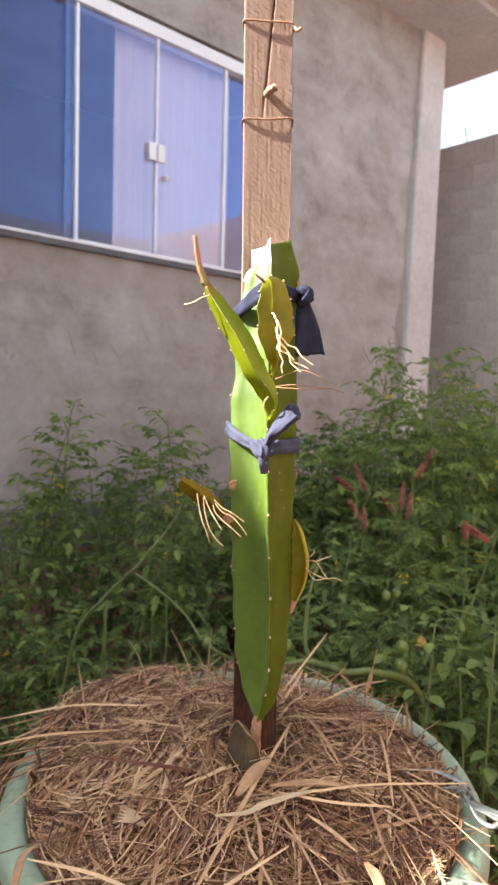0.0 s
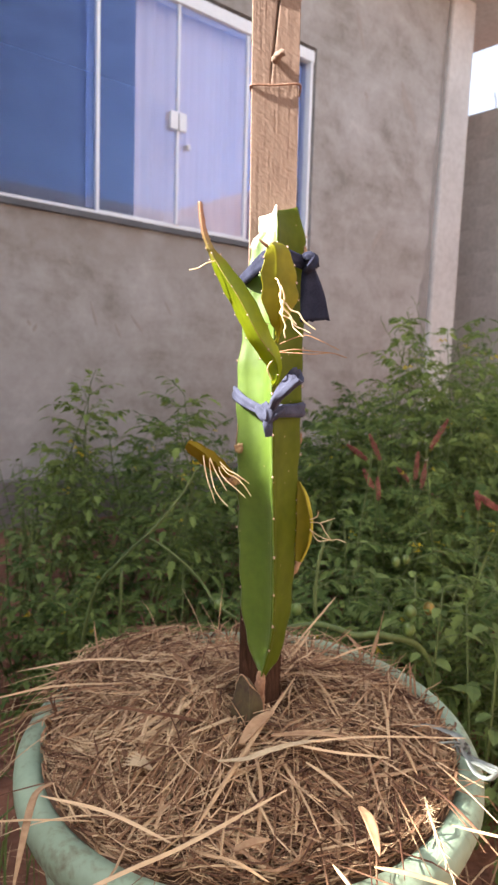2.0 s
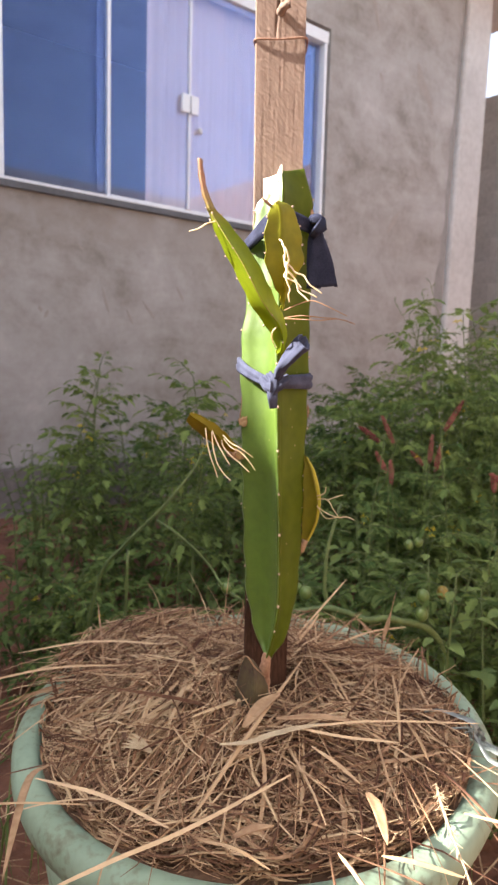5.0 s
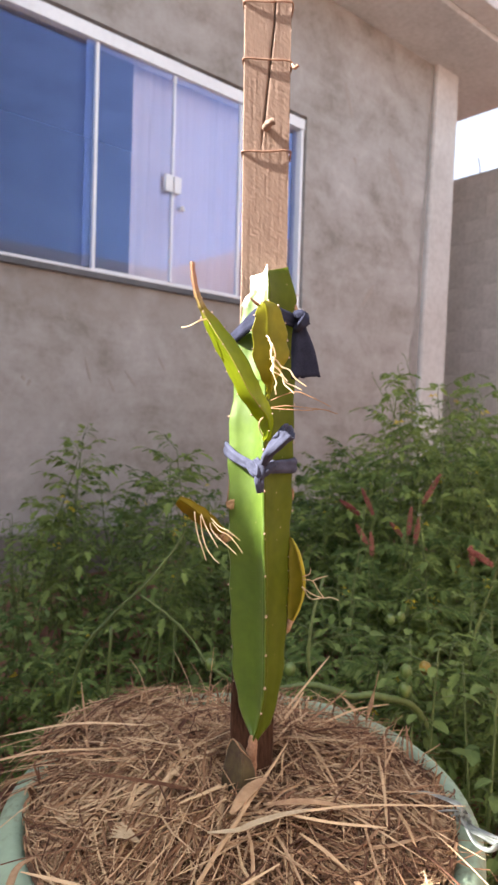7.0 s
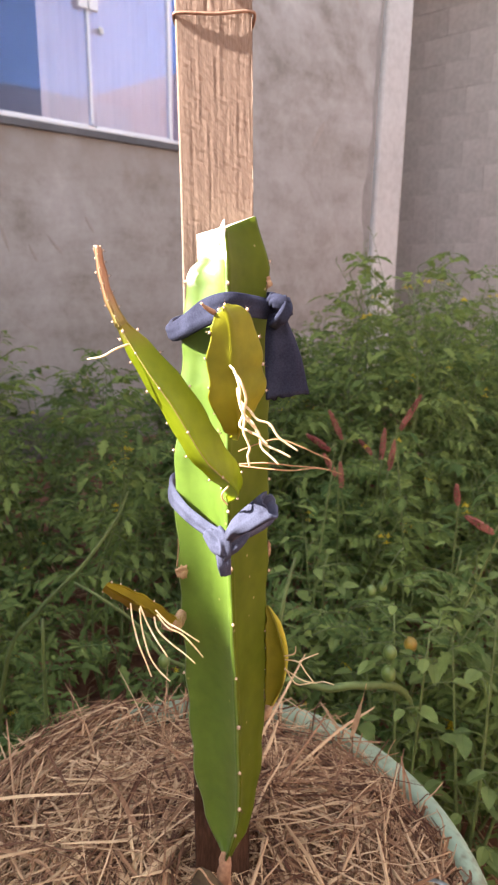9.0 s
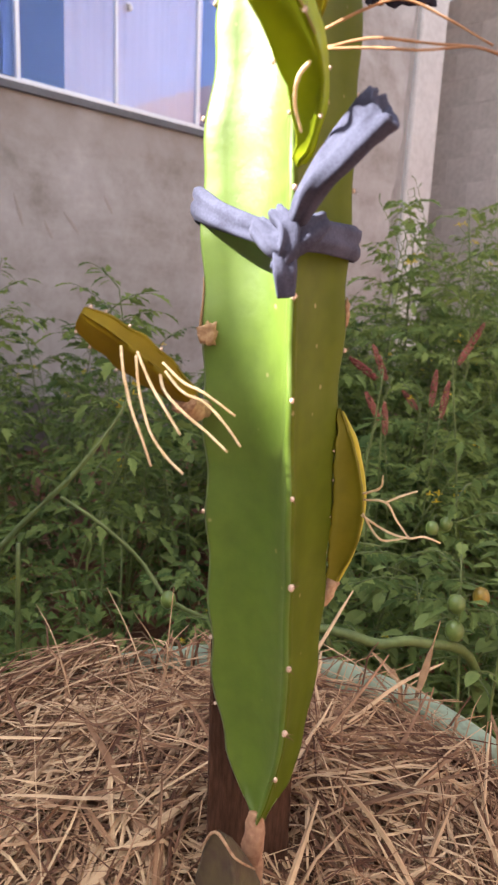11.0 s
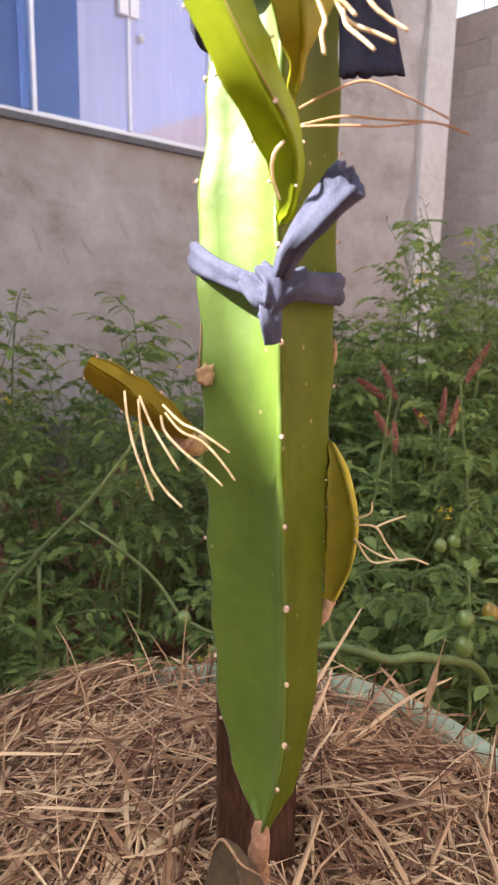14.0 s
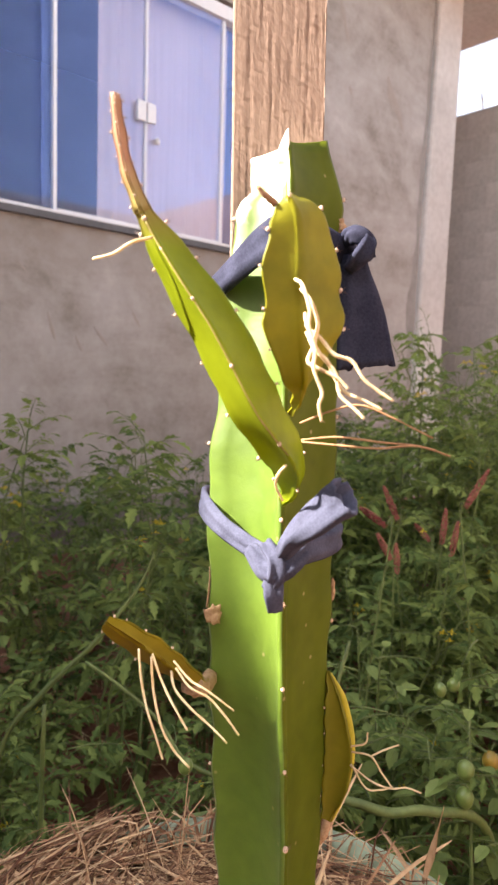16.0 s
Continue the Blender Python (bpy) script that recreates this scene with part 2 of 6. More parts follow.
co, xyz, ragged, top, corner, side, both, pale, mix = (CACTUS.node_tree.nodes.new(k) for k in ("ShaderNodeTexCoord", "ShaderNodeSeparateXYZ", "ShaderNodeTexNoise", "ShaderNodeMapRange", "ShaderNodeMapRange", "ShaderNodeMapRange", "ShaderNodeMath", "ShaderNodeMath", "ShaderNodeMix"))
link = CACTUS.node_tree.links.new                         # blown-out sun highlight painted pale along the cut and its torn corner
shift, bend = CACTUS.node_tree.nodes.new("ShaderNodeVectorMath"), CACTUS.node_tree.nodes.new("ShaderNodeVectorMath")
ragged.inputs["Scale"].default_value, ragged.inputs["Detail"].default_value = 160, 3
shift.operation, bend.operation = "SCALE", "ADD"
shift.inputs["Scale"].default_value = 0.008
link(co.outputs["Object"], ragged.inputs["Vector"])
link(ragged.outputs["Color"], shift.inputs[0])
link(co.outputs["Object"], bend.inputs[0])
link(shift.outputs[0], bend.inputs[1])
link(bend.outputs[0], xyz.inputs[0])
for node, out, a, b in ((top, "Z", 0.8775, 0.8835), (corner, "Z", 0.8610, 0.8670), (side, "X", -0.0170, -0.0205)):
    link(xyz.outputs[out], node.inputs["Value"])
    node.inputs["From Min"].default_value, node.inputs["From Max"].default_value = a, b
both.operation, pale.operation = "MULTIPLY", "MAXIMUM"
link(corner.outputs[0], both.inputs[0])
link(side.outputs[0], both.inputs[1])
link(top.outputs[0], pale.inputs[0])
link(both.outputs[0], pale.inputs[1])
mix.data_type = "RGBA"
skin = CACTUS.node_tree.nodes["Principled BSDF"].inputs["Base Color"]
link(pale.outputs[0], mix.inputs[0])
link(skin.links[0].from_socket, mix.inputs[6])
mix.inputs[7].default_value = (0.80, 0.80, 0.66, 1)
link(mix.outputs[2], skin)
wax = CACTUS.node_tree.nodes["Principled BSDF"].inputs
wax["Coat Weight"].default_value, wax["Coat Roughness"].default_value = 0.60, 0.42
# shaded-side copy of the skin, darkened and yellowed in its colour
CACTUS_SHADE_OLIVE = material("shaded_side_cactus_skin", (0.066, 0.090, 0.006), (0.108, 0.140, 0.010), 0.5, 14, 90, 0.10, 0.002, through_light=0.20, tint=(1.3, 1.3, 0.15), specks=65, low=0.3, high=0.7, specular=0.1)
OLIVE_PAD = material("dull_olive_cactus_skin", (0.140, 0.132, 0.008), (0.235, 0.220, 0.014), 0.5, 22, 110, 0.10, 0.002, through_light=0.3, low=0.3, high=0.7, tint=(1.25, 0.9, 0.2), specular=0.3)
BRONZE_PAD = material("bronzed_cactus_skin", (0.18, 0.138, 0.006), (0.31, 0.24, 0.012), 0.45, 22, 110, 0.10, 0.002, through_light=0.35, low=0.3, high=0.7, tint=(1.25, 0.85, 0.2), specular=0.3)
PAD = material("young_cactus_skin", (0.162, 0.163, 0.006), (0.292, 0.285, 0.012), 0.45, 18, 110, 0.10, 0.002, through_light=0.34, specular=0.25, low=0.3, high=0.7, tint=(1.25, 0.9, 0.2))
ARM_SKIN = material("bright_cactus_skin", (0.195, 0.252, 0.008), (0.318, 0.384, 0.015), 0.42, 18, 110, 0.10, 0.002, specular=0.25, through_light=0.5, low=0.3, high=0.7, tint=(1.1, 1.0, 0.2))
# lighter copy for the pad's rim, sunlight shining through put into the colour
PAD_EDGE = material("sunlit_rib_edge", (0.50, 0.44, 0.03), (0.66, 0.58, 0.06), 0.4, 60, 200, 0.1, 0.001, through_light=0.4)
PAD_TIP = material("reddish_cactus_tip", (0.36, 0.185, 0.105), (0.50, 0.30, 0.18), 0.5, 30, 150, 0.1, 0.001, through_light=0.35)


def fade_up(mat, z0, z1, colour, turn):
    """Let a skin's colour pass into another one along the branch, from z0 (colour, or the skin's own if turn) to z1."""
    n, l = mat.node_tree.nodes, mat.node_tree.links
    ramp = next(q for q in n if q.type == "VALTORGB")
    co, xyz, span, mix = n.new("ShaderNodeTexCoord"), n.new("ShaderNodeSeparateXYZ"), n.new("ShaderNodeMapRange"), n.new("ShaderNodeMix")
    l.new(co.outputs["Object"], xyz.inputs[0])
    l.new(xyz.outputs["Z"], span.inputs["Value"])
    span.inputs["From Min"].default_value, span.inputs["From Max"].default_value = z0, z1
    span.inputs["To Min"].default_value, span.inputs["To Max"].default_value = (0.0, 0.5) if turn else (0.5, 0.0)
    mix.data_type = "RGBA"
    targets = [k.to_socket for k in ramp.outputs["Color"].links]
    l.new(span.outputs[0], mix.inputs[0])
    l.new(ramp.outputs["Color"], mix.inputs[6])
    mix.inputs[7].default_value = (*colour, 1)
    for q in targets:
        l.new(mix.outputs[2], q)


fade_up(ARM_SKIN, 0.826, 0.8410, (0.43, 0.24, 0.14), True)
fade_up(PAD_TIP, 0.8400, 0.858, (0.27, 0.33, 0.02), False)
AREOLE = material("areole_felt", (0.42, 0.28, 0.20), (0.66, 0.51, 0.40), 0.9, 200, 700, 0.3, 0.001)
SPINE = material("spine", (0.10, 0.05, 0.03), (0.22, 0.12, 0.07), 0.6, 200, 700, 0.0)
SCAR = material("corky_scar", (0.22, 0.12, 0.065), (0.44, 0.29, 0.17), 0.9, 200, 600, 0.5, 0.002)
ROOT = material("air_root", (0.60, 0.42, 0.22), (0.86, 0.74, 0.50), 0.7, 60, 300, 0.2, 0.0006, through_light=0.3)
ROOT_BROWN = material("brown_air_root", (0.34, 0.17, 0.08), (0.56, 0.33, 0.17), 0.7, 60, 300, 0.2, 0.0006, through_light=0.2)
WOODY = material("woody_base", (0.19, 0.090, 0.050), (0.43, 0.25, 0.145), 0.9, 60, 260, 0.8, 0.003)
STUB = material("old_stump_skin", (0.050, 0.026, 0.016), (0.090, 0.072, 0.026), 0.8, 40, 200, 0.6, 0.003)
CLOTH_DARK = material("dark_navy_jersey", (0.016, 0.017, 0.032), (0.038, 0.042, 0.072), 0.95, 60, 900, 0.35, 0.0008, specular=0.12)
CLOTH = material("navy_jersey", (0.038, 0.041, 0.066), (0.080, 0.087, 0.135), 0.95, 60, 900, 0.35, 0.0008, specular=0.15)
LEAF = material("tomato_leaf", (0.072, 0.122, 0.038), (0.236, 0.308, 0.090), 0.82, 12, 120, 0.3, 0.002, island=0.5, objects=0.45, through_light=0.46, low=0.15, high=0.85, specular=0.12)
LEAF_PALE = material("pale_weed_leaf", (0.085, 0.135, 0.035), (0.20, 0.27, 0.07), 0.7, 12, 120, 0.3, 0.002, island=0.5, objects=0.2, through_light=0.35, low=0.15, high=0.85)
STALK = material("green_stalk", (0.058, 0.088, 0.022), (0.130, 0.175, 0.048), 0.6, 20, 150, 0.2, 0.001)
PETAL = material("yellow_petal", (0.62, 0.46, 0.02), (0.80, 0.66, 0.05), 0.7, 80, 300, 0.1, 0.001, through_light=0.3)
SPIKE = material("red_flower_spike", (0.15, 0.036, 0.030), (0.31, 0.118, 0.085), 0.9, 60, 260, 0.8, 0.003, objects=0.3)
FRUIT = material("unripe_tomato", (0.075, 0.125, 0.026), (0.13, 0.18, 0.045), 0.35, 40, 200, 0.03, 0.001)
FRUIT_RIPE = material("ripening_tomato", (0.15, 0.13, 0.018), (0.27, 0.16, 0.02), 0.35, 40, 200, 0.03, 0.001)
FOIL = material("clear_plastic_scrap", (0.30, 0.34, 0.31), (0.48, 0.51, 0.48), 0.3, 40, 150, 0.5, 0.003, through_light=0.3)

# ---- building helpers ----
PLANT = pose(0.450, 0.508, 0, 0, 0, -38)                # the potted plant's own frame: x across, y away, z up


def mesh_of(bm, name, mat, smooth=True):
    me = bpy.data.meshes.new(name)
    bmesh.ops.recalc_face_normals(bm, faces=bm.faces)
    bm.to_mesh(me)
    bm.free()
    me.materials.append(mat)
    if smooth:
        me.polygons.foreach_set("use_smooth", [True] * len(me.polygons))
    return me


def part(name, bm, mat, parent, label="", smooth=True, m=None):
    """One mesh under a thing or under a part."""
    ob = new(name, mesh_of(bm, name, mat, smooth))
    ob.parent = parent
    if m is not None:
        ob.matrix_basis = m
    return tagged(ob, label)


def thing(name, m, label, category, group="", kind=""):
    ob = new(name)
    ob.empty_display_size = 0.05
    ob.matrix_basis = m
    return tagged(ob, label, category, group, kind)


def box(bm, a, b, bevel=0.0):
    (x0, y0, z0), (x1, y1, z1) = a, b
    v = [bm.verts.new(p) for p in ((x0, y0, z0), (x1, y0, z0), (x1, y1, z0), (x0, y1, z0), (x0, y0, z1), (x1, y0, z1), (x1, y1, z1), (x0, y1, z1))]
    f = [bm.faces.new([v[i] for i in q]) for q in ((3, 2, 1, 0), (4, 5, 6, 7), (0, 1, 5, 4), (1, 2, 6, 5), (2, 3, 7, 6), (3, 0, 4, 7))]
    if bevel:
        bmesh.ops.bevel(bm, geom=list({e for q in f for e in q.edges}), offset=bevel, segments=2, affect="EDGES", profile=0.5)
    return bm


def boxes(*pairs, bevel=0.0):
    bm = bmesh.new()
    for a, b in pairs:
        box(bm, a, b, bevel)
    return bm


def smooth_path(pts, per=6):
    """Points along a smooth curve through pts."""
    p = [Vector(q) for q in pts]
    p = [p[0] * 2 - p[1]] + p + [p[-1] * 2 - p[-2]]
    out = []
    for i in range(1, len(p) - 2):
        a, b, c, d = p[i - 1:i + 3]
        for k in range(per):
            t = k / per
            out.append(0.5 * ((2 * b) + (c - a) * t + (2 * a - 5 * b + 4 * c - d) * t * t + (3 * b - a - 3 * c + d) * t ** 3))
    return out + [p[-2].copy()]


def lerp_list(values, count):
    return [float(v) for v in np.interp(np.linspace(0, 1, count), np.linspace(0, 1, len(values)), values)]


def loft(bm, rings, closed=False, caps=True):
    """Skin between rings of points."""
    vs = [[bm.verts.new(p) for p in r] for r in rings]
    n = len(vs[0])
    for a, b in zip(vs, vs[1:] + vs[:1] if closed else vs[1:]):
        for i in range(n):
            bm.faces.new((a[i], a[(i + 1) % n], b[(i + 1) % n], b[i]))
    if caps and not closed:
        bm.faces.new(list(reversed(vs[0])))
        bm.faces.new(vs[-1])
    return bm


def tube(bm, pts, radii, sides=6, per=5, wobble=0.0, seed=0, flat=None):
    """A round stem along pts; flat: (width factor, direction of the flat side's normal)."""
    path = smooth_path(pts, per)
    rad = lerp_list(radii if hasattr(radii, "__len__") else [radii, radii], len(path))
    rings, side = [], None
    for i, p in enumerate(path):
        d = (path[min(i + 1, len(path) - 1)] - path[max(i - 1, 0)]).normalized()
        if flat:
            nrm = Vector(flat[1])
            u = d.cross(nrm).normalized()
            v = u.cross(d).normalized()
        else:
            if side is None:
                side = d.orthogonal().normalized()
            u = (side - d * side.dot(d)).normalized()
            side, v = u, d.cross(u)
        r, q = rad[i], Vector((seed * 3.1, i * 0.7, 0))
        ring = []
        for k in range(sides):
            a = 2 * math.pi * k / sides
            w = 1 + wobble * noise.noise((math.cos(a) * 1.5 + seed * 7.3, math.sin(a) * 1.5, i * 0.55))
            ring.append(p + u * math.cos(a) * r * w * (flat[0] if flat else 1) + v * math.sin(a) * r * w)
        rings.append(ring)
    return loft(bm, rings)


def ellipsoid(bm, centre, radii, m=None, u=10, v=7):
    made = bmesh.ops.create_uvsphere(bm, u_segments=u, v_segments=v, radius=1)["verts"]
    t = Matrix.Translation(centre) @ (m or Matrix()) @ Matrix.Diagonal((*radii, 1))
    bmesh.ops.transform(bm, matrix=t, verts=made)
    return bm


def setting(name, bm, mat, label, category, smooth=False):
    return tagged(new(name, mesh_of(bm, name, mat, smooth)), label, category, kind="structure")


# ---- the large structure ----
WALL_Y, GLASS_Y, SOFFIT = 3.085, 3.115, 3.472
WX0, WX1, WZ0, WZ1 = 1.145, 3.135, 1.446, 2.672          # the window's opening

# ground: one sheet, slightly uneven near the bed
bm = bmesh.new()
bmesh.ops.create_grid(bm, x_segments=120, y_segments=120, size=6)
for v in bm.verts:
    v.co += Vector((1, 0, 0))
    v.co.z = 0.02 * noise.noise(v.co * 2.2) + 0.012 * noise.noise(v.co * 9)
rim = [e for e in bm.edges if e.is_boundary]
out = bmesh.ops.extrude_edge_only(bm, edges=rim)["geom"]
for v in [g for g in out if isinstance(g, bmesh.types.BMVert)]:
    v.co = Vector(((v.co.x - 1) * 60, v.co.y * 60, 0))
setting("ground", bm, SOIL, "red-brown bare garden soil, crumbly and dry", "soil", smooth=True)

# house wall with its window opening
T = 0.16
bm = boxes(((-9, WALL_Y, 0.215), (WX0, WALL_Y + T, SOFFIT)), ((WX1, WALL_Y, 0.215), (4.70, WALL_Y + T, SOFFIT)),
           ((WX0, WALL_Y, 0.215), (WX1, WALL_Y + T, WZ0)), ((WX0, WALL_Y, WZ1), (WX1, WALL_Y + T, SOFFIT)))
bmesh.ops.remove_doubles(bm, verts=bm.verts, dist=1e-4)
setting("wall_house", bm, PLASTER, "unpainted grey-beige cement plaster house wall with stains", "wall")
# thin dark smears left by the trowel and by rain, under and beside the window
rr = random.Random(15)
SMEAR = material("dark_cement_smear", (0.29, 0.255, 0.225), (0.345, 0.306, 0.276), 0.95, 20, 90, 0.2, 0.002)
wall_ob = bpy.data.objects["wall_house"]
for x, z, length, lean, wide in ((1.658, 0.99, 0.125, 0.30, 0.009), (1.79, 0.923, 0.075, 0.5, 0.009), (1.90, 0.962, 0.09, 0.85, 0.009), (1.526, 1.227, 0.03, 0.9, 0.009), (1.359, 0.909, 0.04, -0.4, 0.009), (1.33, 0.93, 0.03, 0.3, 0.009), (2.088, 1.055, 0.075, 0.6, 0.009), (4.06, 2.57, 0.30, 0.62, 0.030), (3.99, 2.62, 0.20, 0.30, 0.022), (3.60, 2.53, 0.05, 0.3, 0.016), (3.78, 1.66, 0.16, -0.7, 0.028), (3.52, 2.90, 0.22, 0.4, 0.020), (1.60, 0.68, 0.070, 2.86, 0.004), (1.73, 0.615, 0.060, 1.2, 0.004)):
    bm = bmesh.new()
    rows = []
    for i in range(9):
        t = i / 8
        w = wide * math.sin(math.pi * (0.04 + 0.92 * t)) * (1 + 0.6 * noise.noise((t * 4, x * 9, z)))
        c = (t - 0.5) * length
        rows.append([bm.verts.new((c * lean - w, 0, -c)), bm.verts.new((c * lean, -0.0012, -c)), bm.verts.new((c * lean + w, 0, -c))])
    for a, b in zip(rows, rows[1:]):
        bm.faces.new((a[0], a[1], b[1], b[0]))
        bm.faces.new((a[1], a[2], b[2], b[1]))
    part("smear", bm, SMEAR, wall_ob, "thin dark smear on the plaster", m=Matrix.Translation((x, WALL_Y - 0.002, z)))
setting("plinth", boxes(((-9, WALL_Y - 0.025, -0.05), (4.70, WALL_Y + T, 0.213)), bevel=0.008), PLINTH, "rough grey cement plinth at the foot of the wall", "plinth")
setting("wall_house_end", boxes(((4.54, WALL_Y + T + 0.002, -0.05), (4.70, 9, SOFFIT))), PLASTER, "grey cement plaster end wall of the house", "wall")
setting("wall_house_far", boxes(((-9, WALL_Y + T + 0.002, -0.05), (-8.84, 9, SOFFIT)), ((-9, 8.84, -0.05), (4.70, 9, SOFFIT))), PLASTER, "grey cement plaster back wall of the house", "wall")

# pilaster at the house's corner, hand-plastered and wider at its foot
bm = bmesh.new()
rings = []
for k in range(25):
    z = -0.05 + (SOFFIT + 0.05) * k / 24
    x0 = float(np.interp(z, (0, 1.5, 3.47), (4.355, 4.395, 4.475))) + 0.006 * noise.noise((z * 3, 1, 0))
    x1 = float(np.interp(z, (0, 1.2, 3.47), (4.685, 4.70, 4.765))) + 0.006 * noise.noise((z * 3, 5, 0))
    y0, b = WALL_Y - 0.035, 0.012
    rings.append([Vector(q) for q in ((x0, WALL_Y + 0.1, z), (x0, y0 + b, z), (x0 + b, y0, z), (x1 - b, y0, z), (x1, y0 + b, z), (x1, WALL_Y + 0.3, z))])
loft(bm, rings)
column = setting("corner_column", bm, COLUMN, "pale cement corner column, plastered by hand", "column")
# dark strip beside the column: stain plus its shadow line, painted on the wall
SEAM = material("stain_and_shadow", (0.225, 0.210, 0.198), (0.31, 0.288, 0.27), 0.95, 14, 70, 0.15, 0.002)
for z0, z1, wide in ((0.75, 1.75, 0.085), (1.40, 2.60, 0.050), (2.30, 3.10, 0.026)):
    bm = bmesh.new()
    rows = []
    for i in range(15):
        t = i / 14
        z = z0 + (z1 - z0) * t
        w = wide * math.sin(math.pi * (0.05 + 0.90 * t)) ** 0.6 * (1 + 0.5 * noise.noise((z * 7, 2, wide * 50)))
        x = float(np.interp(z, (0, 1.5, 3.47), (4.355, 4.395, 4.475))) - 0.014 + 0.012 * noise.noise((z * 4, 7, 0))
        rows.append([bm.verts.new((x - w, WALL_Y - 0.002, z)), bm.verts.new((x - w * 0.4, WALL_Y - 0.0028, z)), bm.verts.new((x, WALL_Y - 0.002, z))])
    for a, b in zip(rows, rows[1:]):
        bm.faces.new((a[0], a[1], b[1], b[0]))
        bm.faces.new((a[1], a[2], b[2], b[1]))
    part("damp_stain", bm, SEAM, column, "dark stain beside the column, its shadow line painted in")

# roof slab with the eaves, its thin drip lip and roof
setting("ceiling", boxes(((-9.4, 2.60, SOFFIT), (5.44, 9.4, SOFFIT + 0.10)), bevel=0.006), CONCRETE, "bare concrete roof slab with overhanging eaves", "roof slab")
setting("eaves_lip", boxes(((-9.4, 2.439, SOFFIT + 0.034), (5.44, 2.598, SOFFIT + 0.16)), bevel=0.006), COLUMN, "pale concrete lip along the eaves", "eaves")

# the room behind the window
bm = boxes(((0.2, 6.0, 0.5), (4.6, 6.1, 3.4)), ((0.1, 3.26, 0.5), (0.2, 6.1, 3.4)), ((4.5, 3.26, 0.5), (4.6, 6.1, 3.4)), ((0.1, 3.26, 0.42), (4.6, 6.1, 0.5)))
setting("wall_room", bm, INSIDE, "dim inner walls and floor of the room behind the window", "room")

# the high boundary walls: cement blocks beyond the house, and behind the yard
BX = 5.6
setting("wall_boundary_near", boxes(((BX + 0.012, -3.4, -0.05), (BX + 0.15, 1.498, 2.9))), TERRACOTTA, "boundary wall of bare red clay blocks", "wall")
boundary = setting("wall_boundary", boxes(((BX + 0.012, 1.5, -0.05), (BX + 0.15, 11, 3.04))), BLOCK, "high grey cement block boundary wall", "wall")
setting("wall_yard", boxes(((-9, -1.25, -0.05), (BX + 0.010, -1.1, 2.66))), YARD, "high plastered boundary wall of the yard", "wall")
# unseen wall, added here to cut sky light and sunlit-ground bounce
setting("wall_yard_end", boxes(((-2.90, -1.098, -0.05), (-2.75, 3.058, 2.5))), PLASTER, "unseen plastered wall added to dim the light on this side", "wall")

# ---- window: sliding four-leaf, white frame ----
window = thing("window_1", pose(0, 0, 0), "four-leaf sliding glass window in a white aluminium frame", "window", kind="structure")
for name, a, b in (("frame_head", (WX0 + 0.004, 3.096, WZ1 - 0.080), (WX1 - 0.004, 3.175, WZ1 - 0.014)), ("frame_sill", (WX0, 3.078, WZ0 + 0.022), (WX1, 3.175, WZ0 + 0.036)),
                   ("frame_jamb", (WX0, 3.085, WZ0 + 0.037), (WX0 + 0.03, 3.175, WZ1 - 0.082)), ("frame_jamb", (WX1 - 0.034, 3.098, WZ0 + 0.037), (WX1 - 0.012, 3.175, WZ1 - 0.082))):
    part(name, boxes((a, b), bevel=0.003), ALUMINIUM, window, smooth=False)
part("sill_ledge", boxes(((WX0 - 0.02, 3.066, WZ0 - 0.010), (WX1 + 0.01, 3.20, WZ0 + 0.020)), bevel=0.003), LEDGE, window, "sill ledge, shadow under the frame in its dark grey", smooth=False)
MX = (WX0 + 0.032, 1.680, 2.150, 2.628, WX1 - 0.028)
for k in range(4):
    gy = GLASS_Y + (0.0 if k in (1, 2) else 0.028)
    x0, x1 = MX[k], MX[k + 1]
    if k in (1, 2):
        bar = x0 - 0.003 if k == 1 else x1 - 0.022
        part("sash", boxes(((bar, gy - 0.012, WZ0 + 0.04), (bar + 0.017, gy + 0.012, WZ1 - 0.085)), bevel=0.002), ALUMINIUM, window, smooth=False)
    rail = part("rail", boxes(((x0 + 0.021, gy - 0.008, WZ0 + 0.038), (x1 - 0.023, gy + 0.010, WZ0 + 0.050)), bevel=0.002), ALUMINIUM, window, smooth=False)
    lap = 0.055 if k == 1 else 0.0                       # the inner leaf runs on behind the outer one
    pane = part("pane", boxes(((x0 + 0.003 - lap, gy - 0.003, WZ0 + 0.052), (x1 - 0.003, gy + 0.003, WZ1 - 0.084))), GLASS, window, smooth=False)
    pane.visible_shadow = False
part("sash", boxes(((2.141, GLASS_Y - 0.012, WZ0 + 0.051), (2.1545, GLASS_Y + 0.012, WZ1 - 0.085)), bevel=0.002), ALUMINIUM, window, smooth=False)
for dx in (-0.052, 0.004):
    lock = part("lock_plate", boxes(((2.142 + dx, GLASS_Y - 0.028, 1.965), (2.142 + dx + 0.046, GLASS_Y - 0.013, 2.055)), bevel=0.003), ALUMINIUM, window, smooth=False)

part("latch", tube(ellipsoid(bmesh.new(), (2.212, GLASS_Y - 0.014, 1.895), (0.016, 0.011, 0.016), u=12, v=8), [(2.212, GLASS_Y - 0.018, 1.90), (2.203, GLASS_Y - 0.026, 1.905), (2.186, GLASS_Y - 0.028, 1.897)], (0.007, 0.006, 0.005), 8), ALUMINIUM, window, "small white turning latch")

